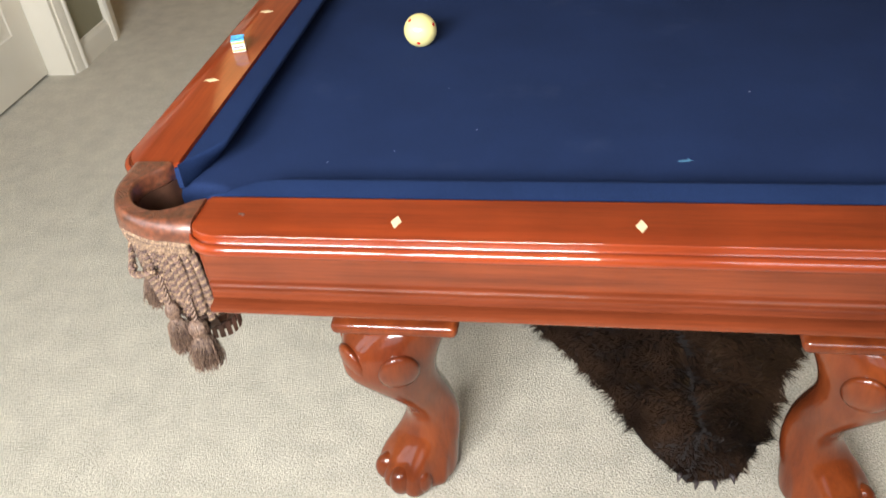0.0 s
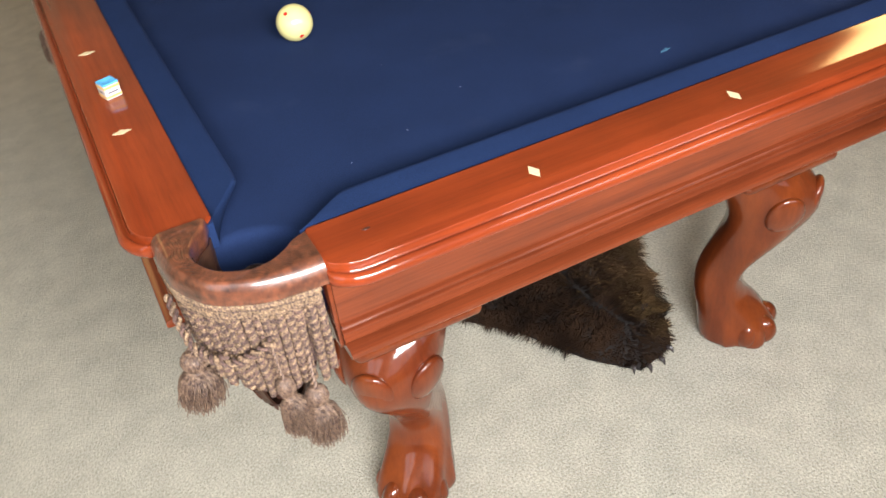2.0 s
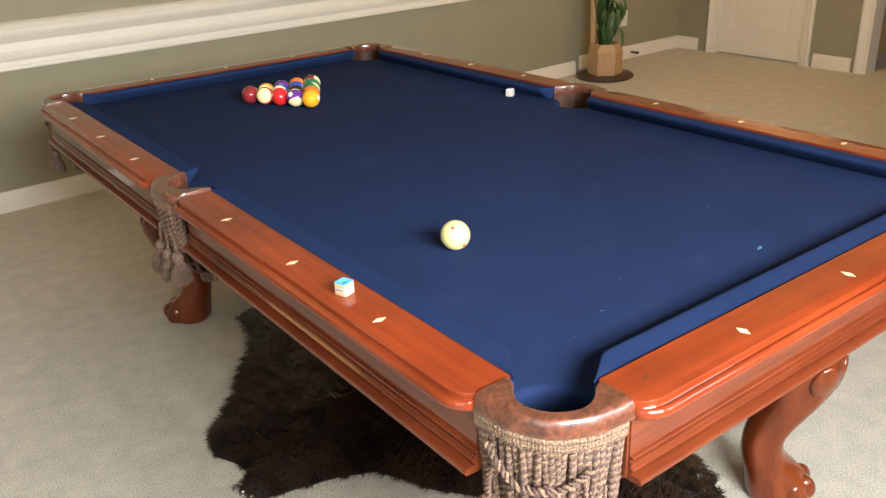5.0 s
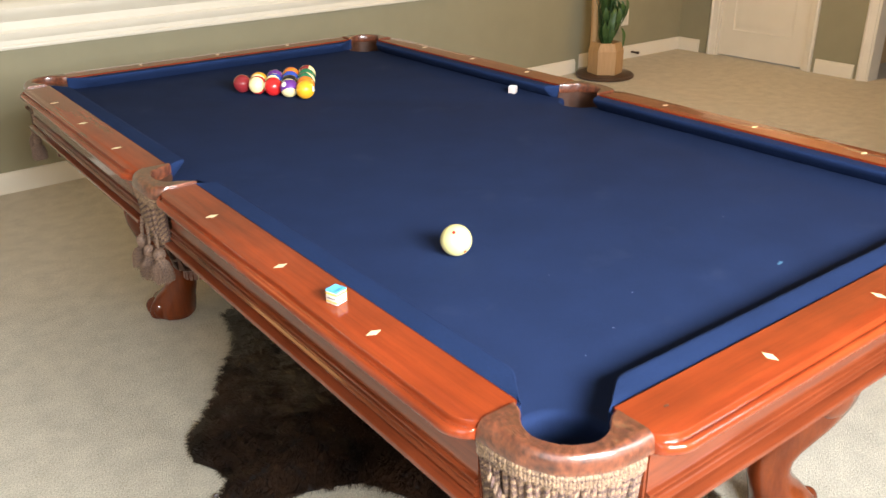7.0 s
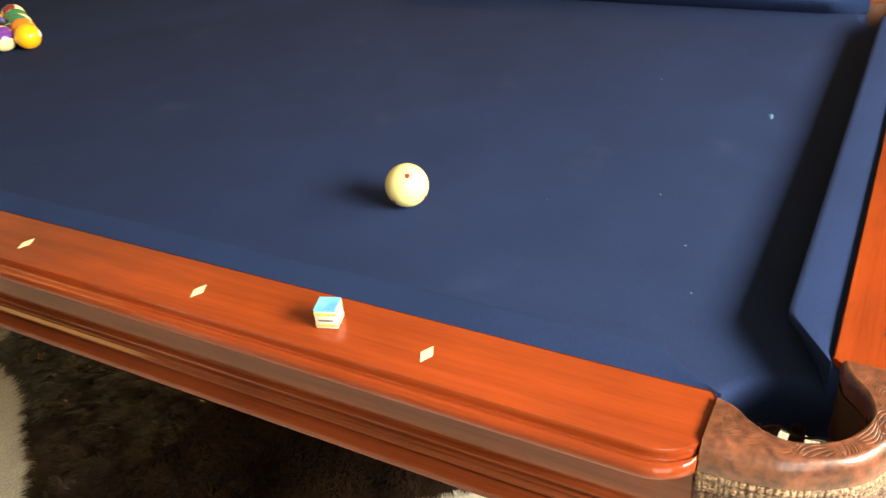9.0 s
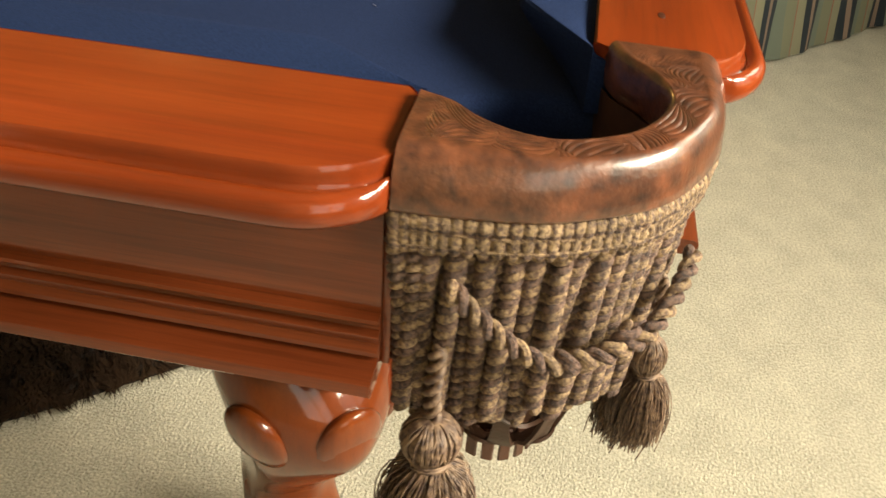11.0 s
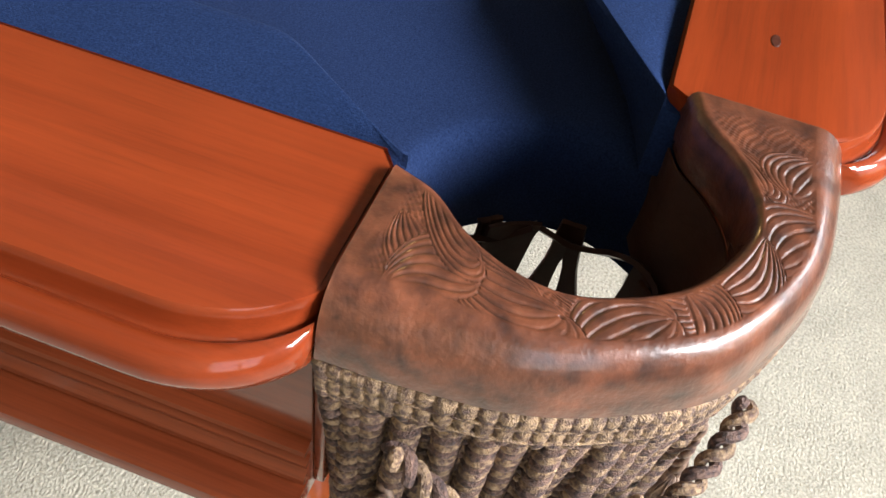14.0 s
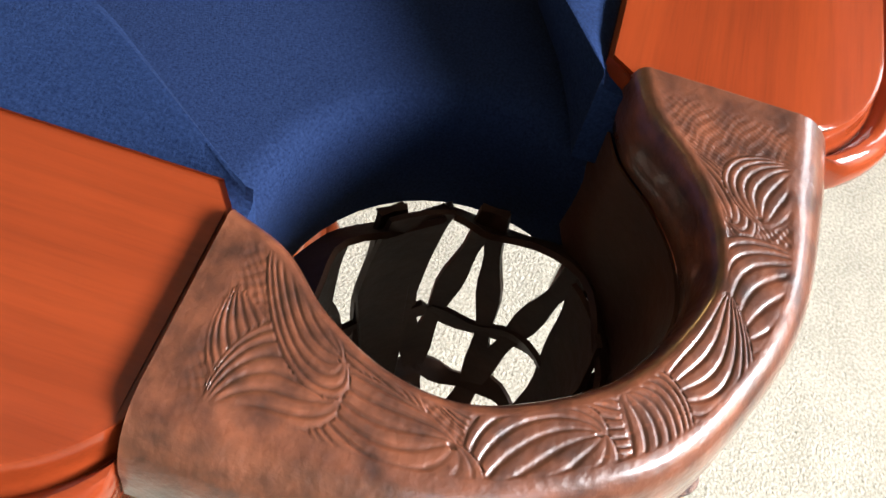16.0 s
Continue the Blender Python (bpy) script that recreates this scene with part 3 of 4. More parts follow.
IN = mirror([(-0.0525, 0.029), (-0.0585, 0.014), (-0.070, 0.001), (-0.0785, -0.014), (-0.081, -0.031), (-0.075, -0.048), (-0.064, -0.064)])
OUT = mirror([(-0.1150, 0.029), (-0.1145, 0.004), (-0.110, -0.032), (-0.0985, -0.060), (-0.083, -0.083)])
FANS = [(0.181, 0.19, 0.054, 0.07, 0.9), (0.176, 0.56, 0.054, 0.74, -0.9), (0.295, 0.58, 0.148, 0.89, 0.8), (0.44, 0.51, 0.295, 0.82, -0.7),
        (0.492, 0, 0.5, 0.86, 1.6), (0.526, 0.43, 0.653, 0.76, -0.8), (0.552, 0.13, 0.627, 0, 0.6), (0.637, 0.46, 0.788, 0.79, 0.8),
        (0.635, 0, 0.725, 0, -0.6), (0.805, 0.58, 0.911, 0.75, 0.9), (0.769, 0.11, 0.881, 0, -0.8), (0.269, 0.34, 0.195, 0.03, -0.6),
        (0.394, 0.1, 0.305, 0, 0.6), (0.209, 0.92, 0.117, 0.86, 0.5), (0.485, 0.45, 0.432, 0, 0.7), (0.115, 0.79, 0.045, 0.52, 0.6),
        (0.604, 0.19, 0.637, 0, -0.6)]      # base and tip of each tooled leaf, along and across the collar, and its curl


def tooled(s, v, length, width):
    """Relief of the tooled leaves at s, the way along the collar, and v, the way across it, both 0 to 1."""
    if v < 0.02 or v > 0.98 or s < 0.03 or s > 0.97:
        return 0.0
    x, y = s * length, v * width
    edge = min(1.0, (v - 0.02) / 0.05, (0.98 - v) / 0.05, (s - 0.03) / 0.012, (0.97 - s) / 0.012)
    for s0, v0, s1, v1, curl in FANS:
        ax, ay = s0 * length, v0 * width
        bx, by = s1 * length - ax, v1 * width - ay
        reach = max(0.024, math.hypot(bx, by) * 1.12)
        r = math.hypot(x - ax, y - ay)
        if r > reach or r < 0.0008:
            continue
        t = r / reach
        a = math.atan2(y - ay, x - ax) - math.atan2(by, bx) - curl * (t - 0.6)
        a = (a + math.pi) % (2 * math.pi) - math.pi
        half = 0.41 * reach * math.sin(math.pi * t ** 0.85) ** 0.75 + 0.0006
        q = r * a / half
        if abs(q) > 1:
            continue
        u = (q + 1) * 3.6 + 0.22 * math.sin(t * 5 + s0 * 40)
        f = abs(u - round(u))
        groove = math.exp(-(f / 0.17) ** 2)
        rim_cut = math.exp(-((1 - abs(q)) * half / 0.0006) ** 2)
        return edge * (0.00010 * (1 - groove) - 0.00034 * max(groove * min(1.0, t * 3), rim_cut))
    bead = 0.5 + 0.5 * math.sin(x * 2300 + 1.4 * math.sin(y * 500)) * math.sin(y * 2300)
    return edge * (-0.00042 + 0.00036 * bead)


def collar(IN, OUT, parent, nu, nv, tool):
    inn, outc = bez(IN, nu), bez(OUT, nu)
    mid = [((a[0] + b[0]) / 2, (a[1] + b[1]) / 2) for a, b in zip(inn, outc)]
    along = [0.0]
    for p, q in zip(mid, mid[1:]):
        along.append(along[-1] + math.hypot(q[0] - p[0], q[1] - p[1]))
    total = along[-1]
    bm = bmesh.new()
    loops = []
    for k, ((ix, iy), (ox, oy)) in enumerate(zip(inn, outc)):
        s = along[k] / total
        w = math.hypot(ox - ix, oy - iy)
        a, b = Vector((ix, iy, 0)), Vector((ox, oy, 0))
        d = (b - a) / w
        drop = 0.002 * math.sin(math.pi * s) ** 0.7
        zb = 0.7835 + drop
        rr = min(0.015, w * 0.30)
        pts = [(0.005, zb + 0.002), (0.0012, 0.790), (0.0, 0.799), (0.0003, 0.8050), (0.0010, 0.8095), (0.0022, 0.8124), (0.0036, 0.8137)]
        lo, hi = 0.0050, w - rr
        for j in range(nv):
            v = j / (nv - 1)
            h = tooled(s, v, total, hi - lo) if tool else 0.0
            pts.append((lo + (hi - lo) * v, 0.8142 + h))
        for t in np.linspace(0, math.pi / 2, 9)[1:]:
            pts.append((hi + rr * math.sin(t), 0.8142 - 0.019 * (1 - math.cos(t))))
        pts += [(w + 0.001, 0.5 * (0.7952 + zb)), (w + 0.0005, zb + 0.004), (w - 0.002, zb + 0.001), (w - 0.006, zb), (w * 0.5, zb - 0.001)]
        loops.append([(a.x + d.x * o, a.y + d.y * o, z) for o, z in pts])
    rings(bm, loops, True, True, True)
    fixnormals(bm)
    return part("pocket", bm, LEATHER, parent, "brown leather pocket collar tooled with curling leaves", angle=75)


def tube(bm, pts, r, n=6, cap=True):
    """A round tube along points."""
    P = [Vector(p) for p in pts]
    loops = []
    up = Vector((0.31, 0.2, 0.93))
    for i, p in enumerate(P):
        t = (P[min(i + 1, len(P) - 1)] - P[max(i - 1, 0)]).normalized()
        if abs(t.dot(up)) > 0.95:
            up = Vector((1, 0.1, 0)) if abs(t.x) < 0.8 else Vector((0, 1, 0.1))
        u = t.cross(up).normalized()
        v = t.cross(u)
        q = r[i] if isinstance(r, list) else r
        loops.append([p + q * (math.cos(2 * math.pi * k / n) * u + math.sin(2 * math.pi * k / n) * v) for k in range(n)])
        up = -v
    rings(bm, loops, True, cap, cap)


def rope(bm, pts, R, pitch, strands=2, sides=6, step=0.0016):
    """Twisted strands laid round a path."""
    P = [Vector(p) for p in pts]
    ln = [0.0]
    for a, b in zip(P, P[1:]):
        ln.append(ln[-1] + (b - a).length)
    n = max(6, int(ln[-1] / step))
    arr = np.array([p[:] for p in P])
    ts = np.linspace(0, ln[-1], n)
    C = np.stack([np.interp(ts, ln, arr[:, k]) for k in range(3)], 1)
    Tn = np.gradient(C, axis=0)
    Tn /= np.linalg.norm(Tn, axis=1)[:, None]
    ref = np.array([0.0, 0.0, 1.0]) if abs(Tn[0][2]) < 0.7 else np.array([1.0, 0.0, 0.0])
    for s in range(strands):
        q = []
        for c, t, l in zip(C, Tn, ts):
            u = np.cross(t, ref)
            u /= np.linalg.norm(u)
            v = np.cross(t, u)
            a = 2 * math.pi * (l / pitch + s / strands)
            q.append(tuple(c + R * 0.60 * (math.cos(a) * u + math.sin(a) * v)))
        rr = [R * (0.50 + 0.03 * math.sin(k * 0.9 + s * 2)) for k in range(len(q))]
        rr[0] = rr[-1] = R * 0.3
        before = len(bm.faces)
        tube(bm, q, rr, sides)
        bm.faces.ensure_lookup_table()
        for k in range(before, len(bm.faces)):
            bm.faces[k].material_index = s % 2


def tassel_mesh(rng, threads=950, length=0.054, flare=0.022):
    """A thread tassel that hangs from the origin: hanging cord, bound head and loose skirt."""
    bm = bmesh.new()
    rope(bm, [(0, 0, 0.05), (0.001, 0, 0.02), (0, 0, 0.0)], 0.0036, 0.016)
    ellipsoid(bm, (0, 0, -0.012), (0.011, 0.011, 0.014), u=14, v=10)
    for k in range(64):
        a = 2 * math.pi * k / 64 + rng.uniform(-0.1, 0.1)
        tw = rng.uniform(-0.4, 0.4)
        tube(bm, [(0.0117 * math.sin(t) * math.cos(a + tw * t), 0.0117 * math.sin(t) * math.sin(a + tw * t), -0.012 + 0.0148 * math.cos(t)) for t in np.linspace(0.15, 3.0, 9)], 0.00062, 5, False)
    tube(bm, [(0.008 * math.cos(t), 0.008 * math.sin(t), -0.0265 + 0.0004 * t) for t in np.linspace(0, 12.5, 40)], 0.0013, 5)
    for k in range(threads):
        a, q = rng.uniform(0, 2 * math.pi), math.sqrt(rng.uniform(0, 1))
        f = flare * q * rng.uniform(0.8, 1.25)
        ln = length * rng.uniform(0.82, 1.06)
        w1, w2 = rng.uniform(-0.6, 0.6), rng.uniform(-0.003, 0.003)
        pts = []
        for t in np.linspace(0, 1, 6):
            r = 0.005 * q + (f - 0.005 * q) * (t ** 0.42) * (1 - 0.25 * t * t)
            pts.append((r * math.cos(a + w1 * t) + w2 * math.sin(t * 5), r * math.sin(a + w1 * t) + w2 * math.cos(t * 4), -0.026 - ln * t))
        tube(bm, pts, 0.00040, 3, False)
    return bm


def at_curve(curve, s):
    """Point and outward normal on a sampled plan curve, at s from 0 to 1."""
    f = s * (len(curve) - 1)
    i = min(int(f), len(curve) - 2)
    t = f - i
    p = Vector(curve[i]).lerp(Vector(curve[i + 1]), t)
    d = Vector(curve[i + 1]) - Vector(curve[i])
    nrm = Vector((d.y, -d.x)).normalized()
    return p, nrm


def fringe(parent, OUT, centre, count, zdrop, low, swag=True):
    """Twisted cords, a knotted heading, a swagged rope and tassels below a collar."""
    rng = random.Random(7)
    first_s, last_s = (0.0, 0.94) if swag else (0.02, 0.98)
    curve = bez(OUT, 160)
    # keep the normal pointing away from the pocket's middle
    def spot(s, inset):
        p, nrm = at_curve(curve, s)
        if nrm.dot(p - Vector(centre)) < 0:
            nrm = -nrm
        return p - nrm * inset, nrm
    bm = bmesh.new()
    hc = int(count * 1.05)
    for k in range(hc):
        s = first_s + (last_s - first_s) * (k + 0.5) / hc
        p, nrm = spot(s, 0.0045)
        z = 0.7855 + zdrop * math.sin(math.pi * s) ** 0.7
        before = len(bm.faces)
        rib = [(0.0, 0.0026), (0.002, 0.0044), (0.005, 0.0047), (0.0075, 0.0036), (0.010, 0.0034), (0.0125, 0.0039), (0.015, 0.0033), (0.017, 0.0036), (0.0185, 0.0030), (0.020, 0.0022)]
        tube(bm, [(p.x + nrm.x * 0.001 + rng.uniform(-0.0003, 0.0003), p.y + nrm.y * 0.001, z - d) for d, _ in rib], [r * rng.uniform(0.92, 1.05) for _, r in rib], 9)
        bm.faces.ensure_lookup_table()
        for f in range(before, len(bm.faces)):
            bm.faces[f].material_index = 1 if (f - before) // 9 % 4 == 2 else 0
    for dz in (0.0085, 0.0155):
        tube(bm, [(*(spot(s, 0.0012)[0]), 0.7855 + zdrop * math.sin(math.pi * s) ** 0.7 - dz) for s in np.linspace(first_s, last_s, 80)], 0.0011, 5)
    part("fringe_heading", bm, CORD, parent, "stitched heading of brown and gold cord").data.materials.append(CORD2)
    # unseen band added behind the cords so no bright floor shows between them
    bm = bmesh.new()
    loops = []
    for s in np.linspace(first_s, last_s, 60):
        (p, _), (q, _) = spot(s, 0.0185), spot(s, 0.0197)
        loops.append([(p.x, p.y, 0.783), (p.x, p.y, 0.676), (q.x, q.y, 0.676), (q.x, q.y, 0.783)])
    rings(bm, loops, True, True, True)
    fixnormals(bm)
    part("fringe_tape", bm, CORD2, parent, "dark brown backing band added behind the cords")
    kinds = []
    for j in range(7):
        bm = bmesh.new()
        ln = low * (0.90 + 0.030 * j)
        bend = rng.uniform(-0.0035, 0.0035)
        rope(bm, [(bend * math.sin(t * 3.0), bend * math.cos(t * 2.2) * 0.6, -ln * t) for t in np.linspace(0, 1, 12)], 0.0050, 0.0108 + 0.0006 * (j % 3), 2, 9, 0.0009)
        kinds.append(bm)
    meshes = []
    for bm in kinds:
        ob = part("cord", bm, CORD, parent)
        ob.data.materials.append(CORD2)
        meshes.append(ob)
    first = list(meshes)
    for k in range(count):
        s = first_s + (last_s - first_s) * (k + 0.5) / count
        p, nrm = spot(s, 0.0085 + 0.0040 * (k % 2) + rng.uniform(-0.0008, 0.0008))
        z = 0.7855 + zdrop * math.sin(math.pi * s) ** 0.7 - 0.015
        j = rng.randrange(7)
        if first and k < 7:
            ob = first[k]
        else:
            ob = new("cord", meshes[j].data)
            ob.parent = parent
        lean = 3.0 * math.sin(k * 1.7) + rng.uniform(-2, 2)
        ob.matrix_local = pose(p.x, p.y, z) @ Matrix.Rotation(radians(4.0 + lean * 0.4), 4, Vector((-nrm.y, nrm.x, 0))) @ Matrix.Rotation(radians(rng.uniform(-2.5, 2.5)), 4, Vector((nrm.x, nrm.y, 0))) @ pose(0, 0, 0, 0, 0, rng.uniform(0, 360))
    # ropes swagged in front of the cords
    def swag_rope(s0, s1, z0, z1, dip, out):
        bm = bmesh.new()
        pts = []
        for t in np.linspace(0, 1, 40):
            p, nrm = spot(s0 + (s1 - s0) * t, -out * (0.35 + 0.65 * math.sin(math.pi * t) ** 0.5))
            pts.append((p.x, p.y, z0 + (z1 - z0) * t - dip * math.sin(math.pi * t)))
        rope(bm, pts, 0.0047, 0.0165, 2, 8, 0.0012)
        part("swag_rope", bm, CORD, parent, "twisted rope swagged across the fringe").data.materials.append(CORD2)
    tas = part("tassel", tassel_mesh(rng), THREAD, parent, "brown and gold thread tassel", angle=180)
    if swag:
        swag_rope(0.13, 0.50, 0.755, 0.722, 0.028, 0.0045)
        swag_rope(0.32, 0.72, 0.712, 0.740, 0.010, 0.0060)
        spots = [(0.125, 0.664, 0.000, 1.32), (0.82, 0.648, -0.008, 1.10), (0.71, 0.676, -0.004, 0.85)]
    else:
        spots = [(0.25, 0.672, -0.002, 1.1), (0.5, 0.664, -0.002, 1.1), (0.75, 0.672, -0.002, 1.1)]
    for k, (s, z, out, size) in enumerate(spots):
        p, nrm = spot(s, -out)
        ob = tas
        if k:
            ob = new("tassel", tas.data)
            ob.parent = parent
            ob["label"] = "brown and gold thread tassel"
        ob.matrix_local = pose(p.x, p.y, z, rng.uniform(-6, 6), rng.uniform(-6, 6), rng.uniform(0, 360)) @ Matrix.Diagonal((size, size, 0.93, 1))


def pocket_boot(parent, IN, centre):
    """The leather lining and the strap net of a pocket."""
    inn = bez(IN, 60)
    c = Vector(centre)
    bm = bmesh.new()
    loops = []
    for p in inn:
        q = Vector(p)
        d = (q - c)
        wob = 0.002 * math.sin(40 * p[0] + 55 * p[1])
        ring = []
        for f, z in ((1.03, 0.788), (1.045, 0.774), (1.05, 0.760), (1.045, 0.746), (1.03, 0.733), (1.01, 0.733), (1.025, 0.746), (1.03, 0.760), (1.025, 0.774), (1.01, 0.788)):
            e = c + d * (f + wob)
            ring.append((e.x, e.y, z))
        loops.append(ring)
    rings(bm, loops, True, True, True)
    fixnormals(bm)
    part("pocket_lining", bm, NETLEATHER, parent, "dark brown leather pocket lining")

    def surf(a, s):
        """The net's surface: a the angle, s from 0 at the rim to 1 at the middle of its bottom."""
        if s < 0.72:
            t = s / 0.72
            r = 0.054 - 0.021 * t ** 2
            z = 0.735 - 0.138 * t
        else:
            t = (s - 0.72) / 0.28
            r = 0.029 * (1 - t) + 0.004
            z = 0.597 - 0.012 * math.sin(t * math.pi / 2)
        return Vector((c.x + r * math.cos(a), c.y + r * math.sin(a), z))

    def ribbon(path, width):
        bm = bmesh.new()
        P = [surf(a, s) for a, s in path]
        axis = Vector((c.x, c.y, 0.66))
        loops = []
        for i, p in enumerate(P):
            t = (P[min(i + 1, len(P) - 1)] - P[max(i - 1, 0)]).normalized()
            nrm = (p - axis)
            nrm = (nrm - t * nrm.dot(t)).normalized()
            b = t.cross(nrm)
            w = width * (1 + 0.25 * math.cos(i * 1.1))
            loops.append([p + b * w / 2 + nrm * 0.0012, p - b * w / 2 + nrm * 0.0012, p - b * w / 2 - nrm * 0.0012, p + b * w / 2 - nrm * 0.0012])
        rings(bm, loops, True, True, True)
        fixnormals(bm)
        part("net_strap", bm, NETLEATHER, parent)
    N = 9
    for k in range(N):
        a = 2 * math.pi * k / N
        for sgn in (1, -1):
            ribbon([(a + sgn * 0.62 * s, s) for s in np.linspace(0.0, 0.95, 22)], 0.0088)
    for s in (0.36, 0.56, 0.76, 0.03):
        ribbon([(a + 0.3, s + 0.035 * math.sin(a * 4.5)) for a in np.linspace(0, 2 * math.pi, 60)], 0.016 if s < 0.1 else 0.0085)
    # solid leather lobes on the table's side of the net, and a loose one that curls inwards
    a0 = math.atan2(-c.y, -c.x)
    for mid, half, deep, scale in ((a0 + 0.72, 0.42, 0.60, 0.955), (a0 - 0.28, 0.24, 0.80, 0.94), (a0 - 1.80, 0.26, 0.42, 0.90)):
        bm = bmesh.new()
        rows = []
        for i in range(25):
            u = -1 + 2 * i / 24
            low = deep * math.sqrt(max(0.0, 1 - (abs(u) ** 2.6) * 0.93))
            pts = []
            for t in np.linspace(0.0, 1.0, 11):
                q = surf(mid + half * u + 0.25 * t * (1 if scale > 0.9 else -0.5), low * t)
                k = scale - (0.05 * math.sin(t * 4 + u * 2) if scale < 0.9 else 0.0)
                pts.append(Vector((c.x + (q.x - c.x) * k, c.y + (q.y - c.y) * k, q.z + (0.034 * (1 - t) if scale < 0.9 else 0.0))))
            rows.append(pts + [Vector((c.x + (p.x - c.x) * 0.96, c.y + (p.y - c.y) * 0.96, p.z)) for p in pts[::-1]])
        rings(bm, rows, True, True, True)
        fixnormals(bm)
        part("pocket_flap", bm, NETLEATHER, parent, "dark leather pocket flap")
    q = surf(a0 + 0.55, 0.22)
    bm = bmesh.new()
    ellipsoid(bm, (c.x + (q.x - c.x) * 0.945, c.y + (q.y - c.y) * 0.945, q.z), (0.0042, 0.0042, 0.0036), u=14, v=8)
    part("rivet", bm, NETLEATHER, parent, "small dark rivet")
    # leather comb that hangs below the net
    e = c * 0.80
    # ring added inside the teeth to keep the gaps between them dark
    bm = bmesh.new()
    rings(bm, [[(e.x + r * math.cos(a), e.y + r * math.sin(a), z) for a in np.linspace(0, 2 * math.pi, 32, False)] for r, z in ((0.0262, 0.606), (0.0260, 0.580), (0.0240, 0.580), (0.0242, 0.606), (0.0262, 0.606))])
    fixnormals(bm)
    part("comb_band", bm, NETLEATHER, parent)
    for k in range(16):
        a = 2 * math.pi * k / 16
        bm = bmesh.new()
        box(bm, 0.0256, 0.0280, -0.0038, 0.0038, 0.566, 0.594, 0.001, 1)
        ob = part("comb_tooth", bm, COMB, parent)
        ob.matrix_local = pose(e.x, e.y, 0, 0, 0, math.degrees(a))


# scale the leather's colour by curvature: grooves darker, ridges lighter
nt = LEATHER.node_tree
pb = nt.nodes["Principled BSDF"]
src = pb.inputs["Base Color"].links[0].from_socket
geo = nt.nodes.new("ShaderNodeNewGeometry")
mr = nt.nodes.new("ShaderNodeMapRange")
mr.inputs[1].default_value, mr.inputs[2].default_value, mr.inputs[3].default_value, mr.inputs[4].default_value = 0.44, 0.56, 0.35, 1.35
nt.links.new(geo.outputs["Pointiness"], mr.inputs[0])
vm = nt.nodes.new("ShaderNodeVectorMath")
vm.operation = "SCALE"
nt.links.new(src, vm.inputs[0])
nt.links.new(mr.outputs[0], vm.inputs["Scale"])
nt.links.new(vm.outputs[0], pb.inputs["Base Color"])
corner_poses = [pose(-W, -L, 0), pose(W, -L, 0, 0, 0, 90), pose(W, L, 0, 0, 0, 180), pose(-W, L, 0, 0, 0, -90)]
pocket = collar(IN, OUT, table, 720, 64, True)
fringe(pocket, OUT, (0.0, 0.0), 43, 0.002, 0.119)
pocket_boot(pocket, IN, (-0.030, -0.030))
pocket.matrix_local = corner_poses[0]
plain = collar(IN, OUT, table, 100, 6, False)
for ch in list(pocket.children):
    o = ch.copy()
    scene.collection.objects.link(o)
    o.parent = plain
plain.matrix_local = corner_poses[1]
for m in corner_poses[2:]:
    c = copy_thing(plain, m)
    c.parent = table
    c.matrix_local = m
SIN = [(-0.040, 0.076), (-0.062, 0.058), (-0.092, 0.042), (-0.104, 0.0), (-0.092, -0.042), (-0.062, -0.058), (-0.040, -0.076)]
SOUT = [(-0.118, 0.076), (-0.132, 0.062), (-0.138, 0.035), (-0.139, 0.0), (-0.138, -0.035), (-0.132, -0.062), (-0.118, -0.076)]
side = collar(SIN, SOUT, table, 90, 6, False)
fringe(side, SOUT, (-0.06, 0.0), 17, 0.002, 0.100, False)
pocket_boot(side, SIN, (-0.055, 0.0))
side.matrix_local = pose(-W, 0, 0)
c = copy_thing(side, pose(W, 0, 0, 0, 0, 180))
c.parent = table
c.matrix_local = pose(W, 0, 0, 0, 0, 180)


# ---- balls and chalk ----
def ball_mat(name, colour, stripe=False):
    m = mat(name, colour, 0.08, coat=0.5)
    if stripe:
        nt = m.node_tree
        tc = nt.nodes.new("ShaderNodeTexCoord")
        sep = nt.nodes.new("ShaderNodeSeparateXYZ")
        nt.links.new(tc.outputs["Object"], sep.inputs[0])
        ab = nt.nodes.new("ShaderNodeMath")
        ab.operation = "ABSOLUTE"
        nt.links.new(sep.outputs[2], ab.inputs[0])
        lt = nt.nodes.new("ShaderNodeMath")
        lt.operation = "LESS_THAN"
        lt.inputs[1].default_value = 0.015
        nt.links.new(ab.outputs[0], lt.inputs[0])
        mx = nt.nodes.new("ShaderNodeMix")
        mx.data_type = "RGBA"
        mx.inputs[6].default_value, mx.inputs[7].default_value = (0.82, 0.70, 0.36, 1), (*colour, 1)
        nt.links.new(lt.outputs[0], mx.inputs[0])
        nt.links.new(mx.outputs[2], nt.nodes["Principled BSDF"].inputs["Base Color"])
    return m


BR = 0.05715 / 2
IVORY = mat("ivory_resin", (0.64, 0.56, 0.24), 0.10, coat=0.5)
RED = mat("red_dot", (0.55, 0.02, 0.015), 0.15)
cue = thing("cue_ball", "ivory cue ball with red dots on the cloth", "billiard ball", at=(-0.351, -0.637, BED + BR))
bm = bmesh.new()
ellipsoid(bm, (0, 0, 0), (BR, BR, BR), u=48, v=28)
part("ball", bm, IVORY, cue, angle=180)
ax = Vector((-0.488, -0.40, 0.768)).normalized()
ay = Vector((0.18, -0.65, -0.68))
ay = (ay - ax * ay.dot(ax)).normalized()
spin = Matrix((ax, ay, ax.cross(ay))).transposed()
